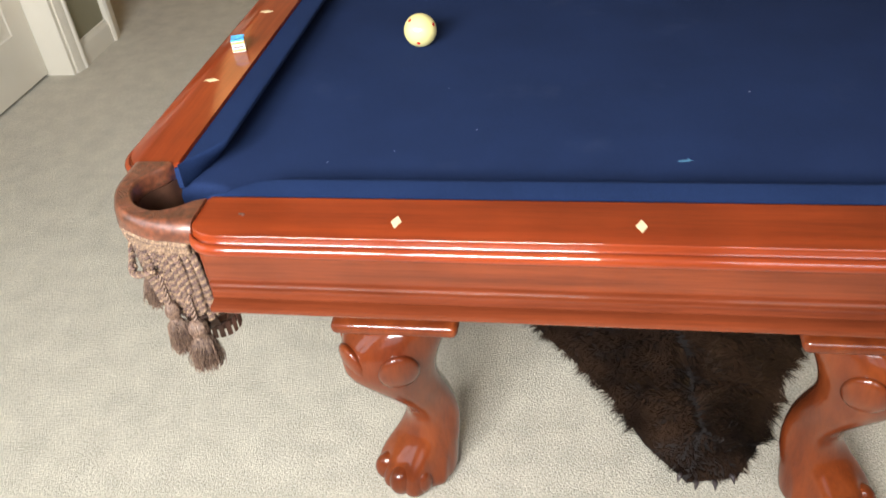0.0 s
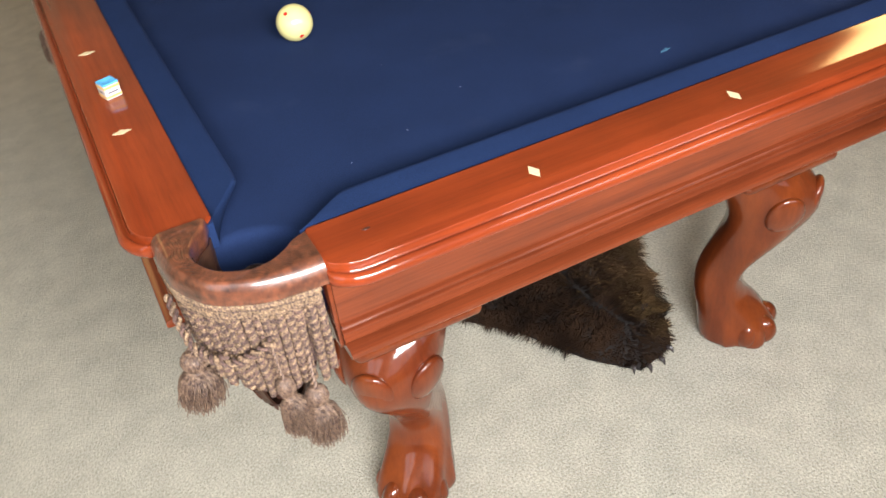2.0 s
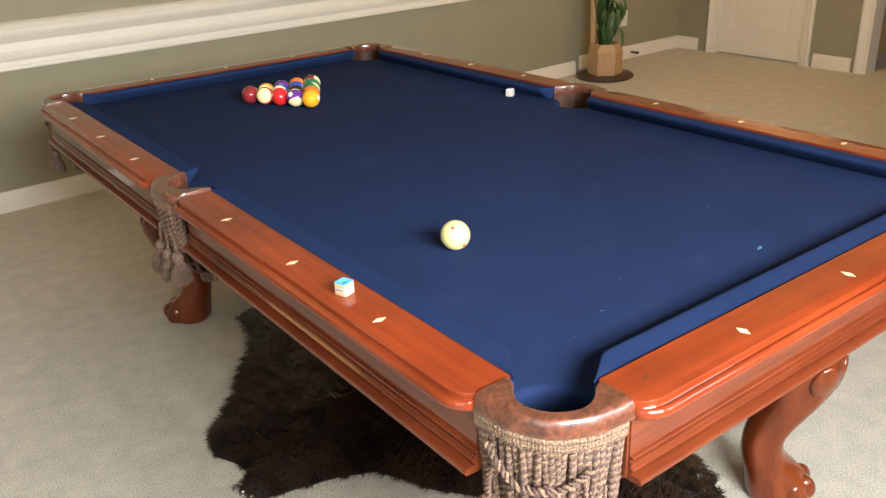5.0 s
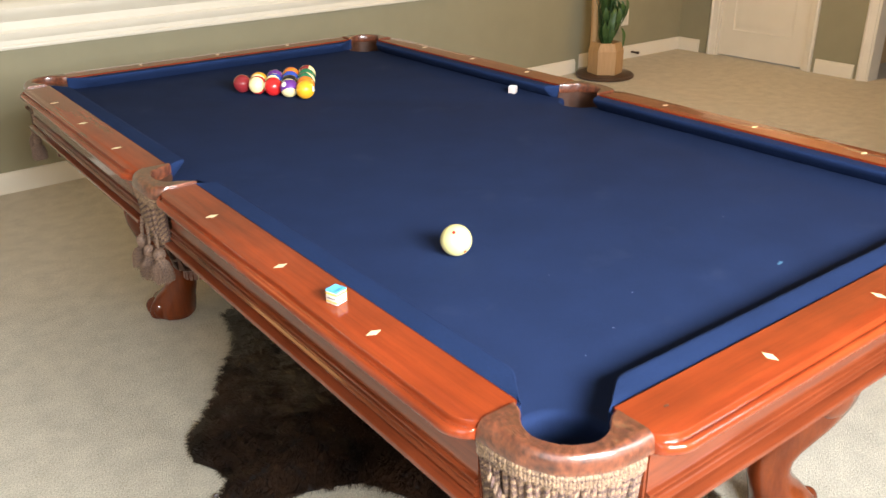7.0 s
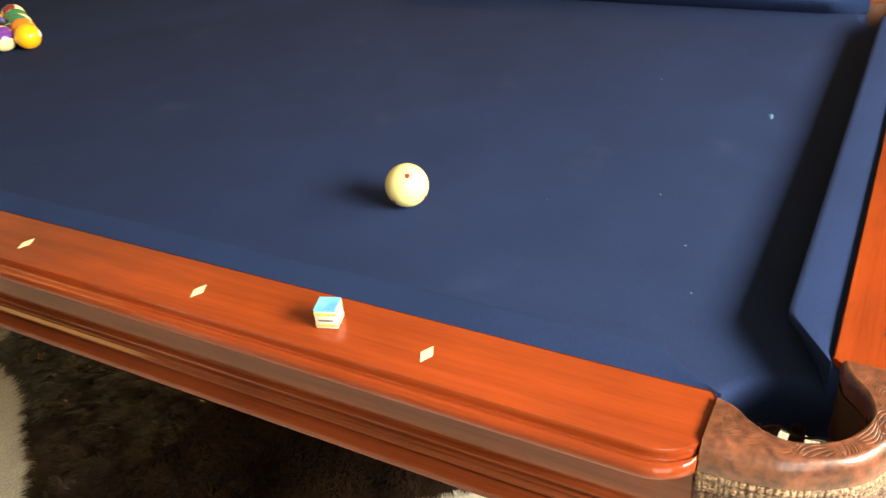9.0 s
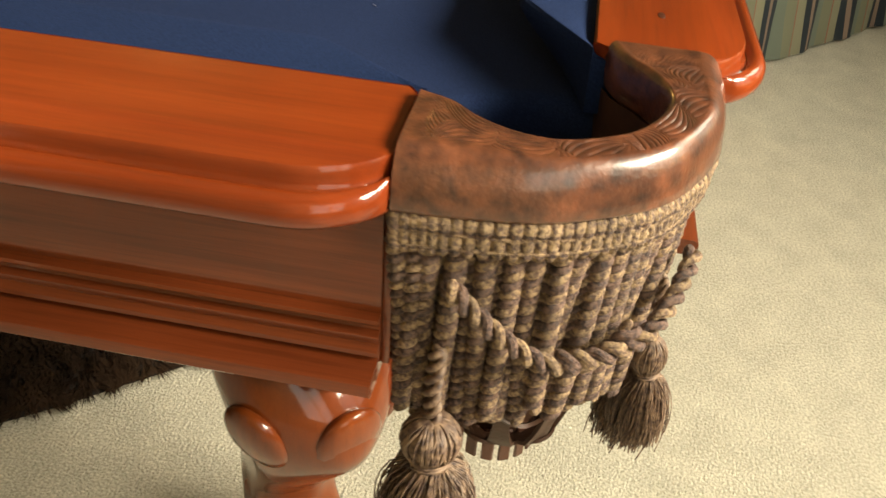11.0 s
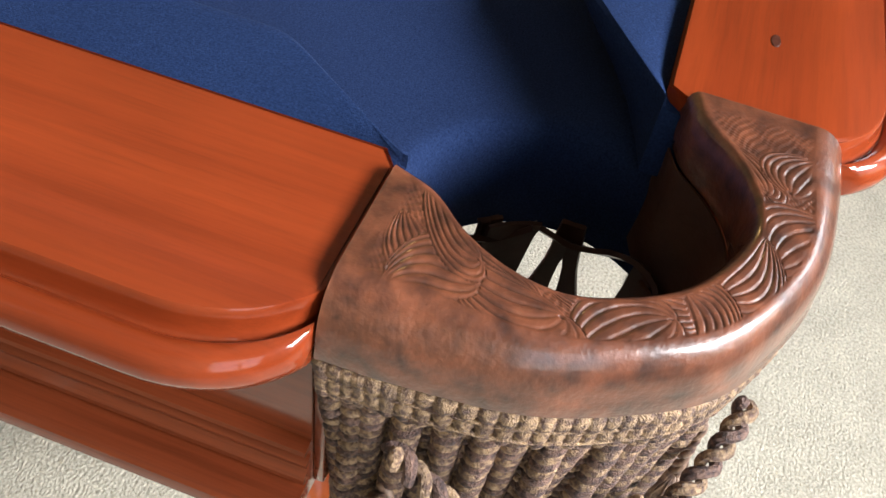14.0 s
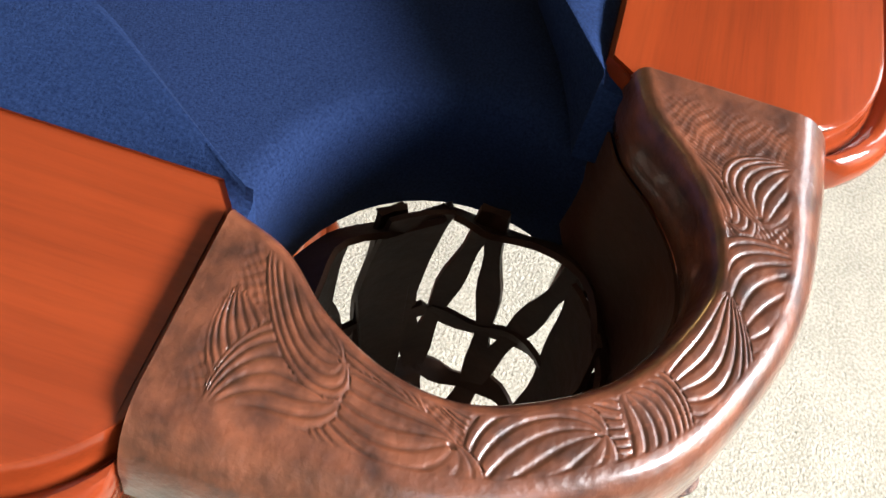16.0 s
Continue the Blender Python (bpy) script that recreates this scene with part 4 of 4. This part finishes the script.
for d in ((1, 0, 0), (-1, 0, 0), (0, 1, 0), (0, -1, 0), (0, 0, 1), (0, 0, -1)):
    d = spin @ Vector(d)
    q = d.to_track_quat("Z", "Y").to_matrix().to_4x4()
    bm = bmesh.new()
    rings(bm, [[q @ Vector((r * math.cos(t), r * math.sin(t), math.sqrt(BR * BR - r * r) + 0.0002)) for t in np.linspace(0, 2 * math.pi, 16, False)] for r in (0.0001, 0.0018, 0.0034)], True, True, False)
    fixnormals(bm)
    part("red_dot", bm, RED, cue, "red dot")

SOLID = {1: (0.78, 0.36, 0.02), 2: (0.03, 0.07, 0.40), 3: (0.60, 0.02, 0.02), 4: (0.12, 0.03, 0.22), 5: (0.75, 0.18, 0.02), 6: (0.02, 0.16, 0.07), 7: (0.22, 0.02, 0.025), 8: (0.012, 0.012, 0.014)}
BALLM = {}
for n, col in SOLID.items():
    BALLM[n] = ball_mat("resin_solid", col)
    if n < 8:
        BALLM[n + 8] = ball_mat("resin_stripe", col, True)
NAMES = {1: "yellow", 2: "blue", 3: "red", 4: "purple", 5: "orange", 6: "green", 7: "maroon"}
RACK = [[1], [12, 5], [3, 8, 14], [11, 10, 2, 6], [7, 9, 4, 13, 15]]
sphere = None
rng = random.Random(3)
NUM = mat("number_disc", (0.82, 0.78, 0.62), 0.12, coat=0.4)
for r, row in enumerate(RACK):
    for k, n in enumerate(row):
        tint = "black" if n == 8 else NAMES[n if n < 8 else n - 8]
        b = thing("billiard_ball", "glossy %s %s billiard ball in the rack" % (tint, "striped" if n > 8 else "solid"), "billiard ball", "racked balls", at=((k - r / 2) * 2 * BR, L / 2 + r * BR * math.sqrt(3), BED + BR))
        if sphere is None:
            bm = bmesh.new()
            ellipsoid(bm, (0, 0, 0), (BR, BR, BR), u=32, v=20)
            ob = part("ball", bm, BALLM[n], b, angle=180)
            sphere = ob.data
        else:
            me = sphere.copy()
            me.materials.clear()
            me.materials.append(BALLM[n])
            ob = new("ball", me)
            ob.parent = b
        bm = bmesh.new()
        d = Vector((1, 0, 0))
        q = d.to_track_quat("Z", "Y").to_matrix().to_4x4()
        rings(bm, [[q @ Vector((a * math.cos(t), a * math.sin(t), math.sqrt(BR * BR - a * a) + 0.0002)) for t in np.linspace(0, 2 * math.pi, 18, False)] for a in (0.0001, 0.005, 0.0085)], True, True, False)
        fixnormals(bm)
        part("number_disc", bm, NUM, b, "cream number disc")
        b.rotation_euler = (rng.uniform(0, 6), rng.uniform(0, 6), rng.uniform(0, 6))

CHB = mat("blue_chalk", (0.10, 0.42, 0.75), 0.95, colour2=(0.07, 0.33, 0.62), var=0.3, scale=300, bump=0.4, bscale=900)
CHW = mat("chalk_paper", (0.50, 0.43, 0.41), 0.6, colour2=(0.55, 0.46, 0.40), var=0.3, scale=200)
CHY = mat("chalk_paper_band", (0.75, 0.45, 0.06), 0.6, colour2=(0.65, 0.30, 0.08), var=0.2, scale=250)
CHK = mat("chalk_print", (0.10, 0.10, 0.12), 0.6)
ck = thing("cue_chalk", "blue cue chalk cube in a striped paper wrapper on the rail", "cue chalk")
h = 0.011
boxpart("wrapper", -h, h, -h, h, 0, 0.0195, CHW, ck, 0.0008)
bm = bmesh.new()
n = 10
g = [[(-h + 2 * h * i / n, -h + 2 * h * j / n) for i in range(n + 1)] for j in range(n + 1)]
vs = [[bm.verts.new((x * 0.98, y * 0.98, 0.0222 - 0.0022 * math.exp(-(x * x + y * y) / 4.5e-5))) for x, y in row] for row in g]
for j in range(n):
    for i in range(n):
        bm.faces.new((vs[j][i], vs[j][i + 1], vs[j + 1][i + 1], vs[j + 1][i]))
ex = bmesh.ops.extrude_edge_only(bm, edges=[e for e in bm.edges if e.is_boundary])
for v in ex["geom"]:
    if isinstance(v, bmesh.types.BMVert):
        v.co.z = 0.0195
fixnormals(bm)
part("chalk", bm, CHB, ck, "worn blue chalk")
for sx, sy in ((-1, 0), (0, -1), (1, 0), (0, 1)):
    for mt, z0, z1, w in ((CHY, 0.0150, 0.0180, 0.98), (CHY, 0.0025, 0.0050, 0.98), (CHK, 0.0085, 0.0105, 0.7)):
        e = 0.00025
        if sx:
            bx = (sx * h - e, sx * h + e, -h * w, h * w, z0, z1)
        else:
            bx = (-h * w, h * w, sy * h - e, sy * h + e, z0, z1)
        boxpart("printed_band", *bx, mt, ck)
ck.matrix_world = pose(-0.6455, -0.7255, 0.8102, 0, 0, 18)
c2 = thing("cue_chalk", "small pale cue chalk cube lying on the cloth", "cue chalk")
boxpart("wrapper", -0.0115, 0.0115, -0.0115, 0.0115, 0, 0.020, CHW, c2, 0.0012)
boxpart("chalk", -0.0105, 0.0105, -0.0105, 0.0105, 0.0195, 0.0225, mat("pale_chalk", (0.75, 0.78, 0.80), 0.95, colour2=(0.6, 0.66, 0.72), var=0.3, scale=300), c2, 0.0012)
c2.matrix_world = pose(0.535, 0.213, BED + 0.0002, 0, 0, 30)

# chalk scuffs left on the cloth
SCUFF = mat("chalk_dust", (0.055, 0.17, 0.27), 0.95, colour2=(0.03, 0.09, 0.16), var=0.25, scale=300)
DUST = mat("pale_dust", (0.14, 0.16, 0.22), 0.95)
for k, (x, y, lx, ly, a, mt) in enumerate(((0.065, -1.012, 0.0105, 0.0028, 8, SCUFF), (0.0685, -1.009, 0.004, 0.002, 60, SCUFF), (-0.22, -0.93, 0.0016, 0.0014, 0, DUST), (0.17, -0.82, 0.0022, 0.0016, 20, DUST),
                                           (-0.33, -0.99, 0.0008, 0.0020, 40, DUST), (-0.42, -1.02, 0.0007, 0.0022, -30, DUST), (-0.28, -0.80, 0.0008, 0.0008, 0, DUST))):
    bm = bmesh.new()
    r1 = random.Random(k)
    pts = [(lx * math.cos(t) * r1.uniform(0.6, 1.15), ly * math.sin(t) * r1.uniform(0.6, 1.15)) for t in np.linspace(0, 2 * math.pi, 14, False)]
    rings(bm, [[(px * f, py * f, z) for px, py in pts] for f, z in ((1.0, 0.0), (0.8, 0.0004))], True, False, True)
    fixnormals(bm)
    ob = part("chalk_scuff", bm, mt)
    ob.matrix_world = pose(x, y, BED + 0.0003, 0, 0, a)
    tagged(ob, "small scuff of chalk dust on the blue cloth", "chalk mark", "chalk marks")
# dark wooden plugs in the rail tops
PLUG = mat("dark_plug", (0.05, 0.012, 0.006), 0.4)
for sx in (-1, 1):
    for sy in (-1, 1):
        bm = bmesh.new()
        rings(bm, [[(sx * 0.474 + 0.0052 * f * math.cos(t), sy * 1.2005 + 0.0022 * f * math.sin(t), z) for t in np.linspace(0, 2 * math.pi, 14, False)] for f, z in ((1, 0.8098), (0.85, 0.8103))], True, False, True)
        fixnormals(bm)
        part("knot", bm, PLUG, table, "small dark knot in the rail")


# ---- fur rug ----
FURB = mat("dark_hide", (0.014, 0.009, 0.007), 0.9, colour2=(0.008, 0.005, 0.004), var=0.3, scale=30, bump=0.6, bscale=200)
FUR = mat("dark_brown_fur", (0.046, 0.025, 0.015), 0.30, colour2=(0.005, 0.0034, 0.0030), var=0.18, scale=9, spec=0.45)
HIDE = [(0.39, -0.59), (0.36, -0.64), (0.325, -0.74), (0.275, -0.85), (0.235, -0.915), (0.14, -0.935), (0.065, -0.85), (-0.01, -0.71), (-0.10, -0.60), (-0.195, -0.49), (-0.264, -0.40), (-0.30, -0.32), (-0.34, -0.24), (-0.43, -0.195), (-0.54, -0.165),
        (-0.635, -0.145), (-0.655, -0.08), (-0.59, -0.015), (-0.645, 0.10), (-0.63, 0.18), (-0.55, 0.25), (-0.46, 0.36), (-0.40, 0.47), (-0.33, 0.54), (-0.28, 0.64), (-0.25, 0.80), (-0.05, 0.85), (0.2, 0.75), (0.45, 0.6), (0.6, 0.3), (0.62, 0.0), (0.55, -0.25), (0.47, -0.45)]


def inside(x, y):
    r = False
    for (x0, y0), (x1, y1) in zip(HIDE, HIDE[1:] + HIDE[:1]):
        if (y0 > y) != (y1 > y) and x < (x1 - x0) * (y - y0) / (y1 - y0) + x0:
            r = not r
    return r


H = np.array(HIDE)
HB = np.roll(H, -1, 0)


def rim(x, y):
    """Distance to the hide's outline and the way outwards."""
    p = np.array((x, y))
    d = HB - H
    t = np.clip(((p - H) * d).sum(1) / (d * d).sum(1), 0, 1)
    q = H + d * t[:, None]
    dist = np.hypot(*(q - p).T)
    i = int(dist.argmin())
    return float(dist[i]), (q[i] - p) / max(dist[i], 1e-6)


def hide_height(x, y, d):
    z = 0.010 + 0.022 * min(1.0, d / 0.10)
    for px, py in ((0.185, -0.86), (-0.60, -0.11), (-0.59, 0.13)):
        z += 0.026 * math.exp(-((x - px) ** 2 + (y - py) ** 2) / 0.006) * min(1.0, d / 0.04)
    return z + 0.006 * noise.noise((x * 9, y * 9, 0.3)) * min(1.0, d / 0.05)


rug = thing("fur_rug", "dark brown furry animal hide rug lying under the table", "fur rug")
bm = bmesh.new()
top = [bm.verts.new((x, y, 0.004)) for x, y in HIDE]
fc = bm.faces.new(top)
bmesh.ops.triangulate(bm, faces=[fc])
for _ in range(4):
    bmesh.ops.subdivide_edges(bm, edges=[e for e in bm.edges if e.calc_length() > 0.05], cuts=1)
bmesh.ops.triangulate(bm, faces=bm.faces[:])
for v in bm.verts:
    d, _ = rim(v.co.x, v.co.y)
    v.co.z = 0.003 if d < 1e-4 else hide_height(v.co.x, v.co.y, d) * 0.7
ex = bmesh.ops.extrude_edge_only(bm, edges=[e for e in bm.edges if e.is_boundary])
for v in ex["geom"]:
    if isinstance(v, bmesh.types.BMVert):
        v.co.z = 0.0
fixnormals(bm)
part("hide", bm, FURB, rug, "dark hide backing")
rng = random.Random(11)
verts, faces = [], []
count = 0
while count < 60000:
    x, y = rng.uniform(-0.68, 0.64), rng.uniform(-0.95, 0.87)
    if not inside(x, y):
        continue
    d, out = rim(x, y)
    if x > 0.30 and y > -0.5 and rng.random() < 0.8:
        continue
    near = d < 0.05
    if not near and rng.random() < 0.25:
        continue
    count += 1
    z = hide_height(x, y, d) * 0.7
    clump = noise.noise((x * 22, y * 22, 5.0)) * 2.6
    fl = math.atan2(out[1], out[0]) * 1.0 + clump * 0.8 + rng.uniform(-0.35, 0.35)
    ln = rng.uniform(0.026, 0.058) * (0.72 if near else 1.0) * (0.5 if (y < -0.84 or x < -0.60) else 1.0)
    lift = rng.uniform(0.2, 0.8) * (0.5 if near else 1.0)
    fx, fy = math.cos(fl), math.sin(fl)
    w = 0.0013
    bx, by = -fy * w, fx * w
    i = len(verts)
    m1 = (x + fx * ln * 0.45, y + fy * ln * 0.45, z + ln * lift * 0.55)
    m2 = (x + fx * ln, y + fy * ln, max(0.003, z + ln * lift * 0.55 - ln * 0.12))
    verts += [(x - bx, y - by, z), (x + bx, y + by, z), (m1[0] - bx * 0.8, m1[1] - by * 0.8, m1[2]), (m1[0] + bx * 0.8, m1[1] + by * 0.8, m1[2]), m2]
    faces += [(i, i + 1, i + 3, i + 2), (i + 2, i + 3, i + 4)]
me = bpy.data.meshes.new("fur")
me.from_pydata(verts, [], faces)
me.materials.append(FUR)
fur = new("fur", me)
fur.parent = rug
tagged(fur, "long dark brown fur", kind="stuff")
CLAW = mat("dark_claw", (0.04, 0.03, 0.03), 0.3, coat=0.3)
for px, py, a in ((0.125, -0.93, -115), (0.155, -0.945, -100), (0.19, -0.942, -85), (0.225, -0.925, -70), (-0.645, -0.13, -170), (-0.655, -0.10, 180), (-0.66, -0.07, 170)):
    bm = bmesh.new()
    tube(bm, [(0.013 * t - 0.006, 0, 0.010 + 0.005 * math.sin(t * 3) - 0.010 * t * t) for t in np.linspace(0, 1, 7)], [0.006, 0.0058, 0.0052, 0.0045, 0.0036, 0.0024, 0.0008], 8)
    fixnormals(bm)
    ob = part("claw", bm, CLAW, rug, "dark glossy claw")
    ob.matrix_local = pose(px, py, 0, 0, 0, a)


# ---- plant by the far wall ----
plant = thing("potted_plant", "leafy green plant in a wooden planter on a round dark base", "plant", at=(3.57, 2.58, 0))
PLW = mat("planter_wood", (0.50, 0.30, 0.13), 0.5, colour2=(0.36, 0.20, 0.08), var=0.3, scale=20, stretch=(3, 3, 0.3))
DKW = mat("dark_base_wood", (0.07, 0.035, 0.02), 0.4, colour2=(0.04, 0.02, 0.012), var=0.3, scale=20)
LEAF = mat("leaf_green", (0.07, 0.13, 0.035), 0.45, colour2=(0.035, 0.075, 0.02), var=0.25, scale=30, spec=0.4)
bm = bmesh.new()
rings(bm, [[(r * math.cos(t), r * math.sin(t), z) for t in np.linspace(0, 2 * math.pi, 40, False)] for r, z in ((0.205, 0), (0.215, 0.006), (0.218, 0.016), (0.212, 0.026), (0.20, 0.030))], True, True, True)
fixnormals(bm)
part("round_base", bm, DKW, plant, "dark round wooden base")
bm = bmesh.new()
rings(bm, [[(r * math.cos(t + 0.3), r * math.sin(t + 0.3), z) for t in np.linspace(0, 2 * math.pi, 6, False)] for r, z in ((0.125, 0.030), (0.128, 0.034), (0.130, 0.20), (0.105, 0.255), (0.095, 0.258), (0.095, 0.23))], True, True, True)
fixnormals(bm)
part("planter", bm, PLW, plant, "six-sided light wooden planter", angle=20)
bm = bmesh.new()
tube(bm, [(-0.05 + 0.008 * math.sin(z * 7), 0.09 + 0.006 * math.cos(z * 5), z) for z in np.linspace(0.03, 1.5, 24)], [0.028 - 0.009 * k / 23 for k in range(24)], 10)
fixnormals(bm)
part("trunk", bm, PLW, plant, "tan wooden upright pole")
bm = bmesh.new()
for k in range(9):
    a, h = k * 2.4, 0.9 + 0.05 * k
    tube(bm, [(0.02 * math.cos(a) + 0.09 * t * math.cos(a), 0.02 * math.sin(a) + 0.09 * t * math.sin(a), 0.2 + h * t - 0.25 * t * t) for t in np.linspace(0, 1, 9)], 0.0035, 6)
fixnormals(bm)
part("stem", bm, LEAF, plant, "thin green stems")
rng = random.Random(5)


def leaf_mesh(ln, wd, sag):
    bm = bmesh.new()
    lp = []
    for t in np.linspace(0, 1, 9):
        w = wd * math.sin(math.pi * min(1, t * 0.96 + 0.02)) ** 0.8
        x, z = ln * t * (1 - 0.3 * t), -sag * t * t
        lp.append([(x, -w, z), (x, -w * 0.4, z - 0.003), (x, 0, z - 0.005), (x, w * 0.4, z - 0.003), (x, w, z)])
    rings(bm, lp, False)
    return bm


leaves = [part("leaf", leaf_mesh(0.12 + 0.015 * k, 0.019 + 0.002 * k, 0.12 + 0.03 * k), LEAF, plant) for k in range(4)]
for k in range(150):
    ob = leaves[k] if k < 4 else new("leaf", leaves[k % 4].data)
    ob.parent = plant
    a = rng.uniform(0, 360)
    h = rng.uniform(0.36, 1.25)
    r = 0.02 + 0.075 * rng.random()
    ob.matrix_local = pose(0.02 + r * math.cos(radians(a)), -0.01 + r * math.sin(radians(a)), h, rng.uniform(-15, 15), rng.uniform(20, 65), a + rng.uniform(-40, 40))

# outlet and door stop on the recess wall
out = thing("wall_outlet", "white plastic wall outlet plate on the sage wall", "outlet")
boxpart("plate", 4.125, 4.205, 2.933, 2.9405, 0.27, 0.395, WHITE, out, 0.002)
for z in (0.30, 0.345):
    boxpart("socket", 4.148, 4.182, 2.931, 2.9345, z, z + 0.028, mat("socket_plastic", (0.6, 0.57, 0.5), 0.4), out, 0.001)
stop = thing("door_stop", "small dark spring door stop on the baseboard", "door stop")
bm = bmesh.new()
tube(bm, [(4.26 + 0.007 * math.cos(t * 9), 2.925 - 0.008 * t, 0.05 + 0.007 * math.sin(t * 9)) for t in np.linspace(0, 8, 90)], 0.0018, 5)
fixnormals(bm)
part("spring", bm, DKW, stop)
bm = bmesh.new()
ellipsoid(bm, (4.26, 2.855, 0.05), (0.012, 0.014, 0.012), u=14, v=10)
part("rubber_tip", bm, DKW, stop)


# ---- striped sofa ----
def stripes(name):
    m = mat(name, (0.5, 0.5, 0.4), 0.9, bump=0.3, bscale=600)
    nt = m.node_tree
    tc = nt.nodes.new("ShaderNodeTexCoord")
    sep = nt.nodes.new("ShaderNodeSeparateXYZ")
    nt.links.new(tc.outputs["Object"], sep.inputs[0])
    add = nt.nodes.new("ShaderNodeMath")
    add.operation = "ADD"
    nt.links.new(sep.outputs[0], add.inputs[0])
    nt.links.new(sep.outputs[1], add.inputs[1])
    mul = nt.nodes.new("ShaderNodeMath")
    mul.operation, mul.inputs[1].default_value = "MULTIPLY", 1 / 0.20
    nt.links.new(add.outputs[0], mul.inputs[0])
    fr = nt.nodes.new("ShaderNodeMath")
    fr.operation = "FRACT"
    nt.links.new(mul.outputs[0], fr.inputs[0])
    r = nt.nodes.new("ShaderNodeValToRGB")
    r.color_ramp.interpolation = "CONSTANT"
    bands = [(0.0, (0.15, 0.15, 0.10)), (0.20, (0.22, 0.08, 0.05)), (0.23, (0.19, 0.18, 0.12)), (0.44, (0.010, 0.016, 0.022)), (0.57, (0.19, 0.13, 0.10)), (0.65, (0.010, 0.016, 0.022)), (0.78, (0.12, 0.14, 0.11))]
    el = r.color_ramp.elements
    el[0].position, el[0].color = 0.0, (*bands[0][1], 1)
    el[1].position, el[1].color = bands[1][0], (*bands[1][1], 1)
    for p, c in bands[2:]:
        e = el.new(p)
        e.color = (*c, 1)
    nt.links.new(fr.outputs[0], r.inputs[0])
    nt.links.new(r.outputs[0], nt.nodes["Principled BSDF"].inputs["Base Color"])
    return m


STRIPE = stripes("striped_upholstery")
sofa = thing("sofa", "striped green navy and red upholstered sofa with a pleated skirt", "sofa")
SL, SD = 1.55, 0.9
bm = bmesh.new()
box(bm, 0.02, SL - 0.02, 0.03, SD, 0.16, 0.40, 0.03, 3)
part("base", bm, STRIPE, sofa)
bm = bmesh.new()
lp = []
for k in range(121):
    x = SL * k / 120
    dy = 0.007 * math.sin(x * 23) + 0.004 * math.sin(x * 57)
    lp.append([(x, 0.02 + dy * 0.2, 0.27), (x, 0.008 + dy * 0.7, 0.13), (x, -0.004 + dy, 0.012), (x, 0.002 + dy, 0.012), (x, 0.014 + dy * 0.7, 0.13), (x, 0.028 + dy * 0.2, 0.27)])
rings(bm, lp, True, True, True)
fixnormals(bm)
part("skirt", bm, STRIPE, sofa)
bm = bmesh.new()
lp = []
for k in range(61):
    y = SD * k / 60
    dx = 0.007 * math.sin(y * 29)
    lp.append([(0.02 + dx * 0.2, y, 0.27), (-0.002 + dx, y, 0.012), (0.004 + dx, y, 0.012), (0.028 + dx * 0.2, y, 0.27)])
rings(bm, lp, True, True, True)
fixnormals(bm)
part("skirt", bm, STRIPE, sofa)
for x0 in (0.19, 0.78):
    bm = bmesh.new()
    box(bm, x0, x0 + 0.58, 0.0, 0.68, 0.401, 0.53, 0.045, 4)
    part("seat_cushion", bm, STRIPE, sofa)
    bm = bmesh.new()
    box(bm, x0, x0 + 0.58, 0.58, 0.74, 0.535, 0.88, 0.05, 4)
    part("back_cushion", bm, STRIPE, sofa)
bm = bmesh.new()
box(bm, 0.02, SL - 0.02, 0.745, SD, 0.401, 0.86, 0.05, 4)
part("backrest", bm, STRIPE, sofa)
for x0 in (0.01, SL - 0.18):
    bm = bmesh.new()
    box(bm, x0, x0 + 0.17, 0.03, 0.74, 0.401, 0.64, 0.06, 4)
    part("armrest", bm, STRIPE, sofa)
for x0 in (0.08, SL - 0.12):
    for y0 in (0.06, SD - 0.1):
        boxpart("foot", x0, x0 + 0.05, y0, y0 + 0.05, 0.0, 0.165, DKW, sofa, 0.004)
sofa.matrix_world = pose(1.22, -1.50, 0, 0, 0, -43.8)
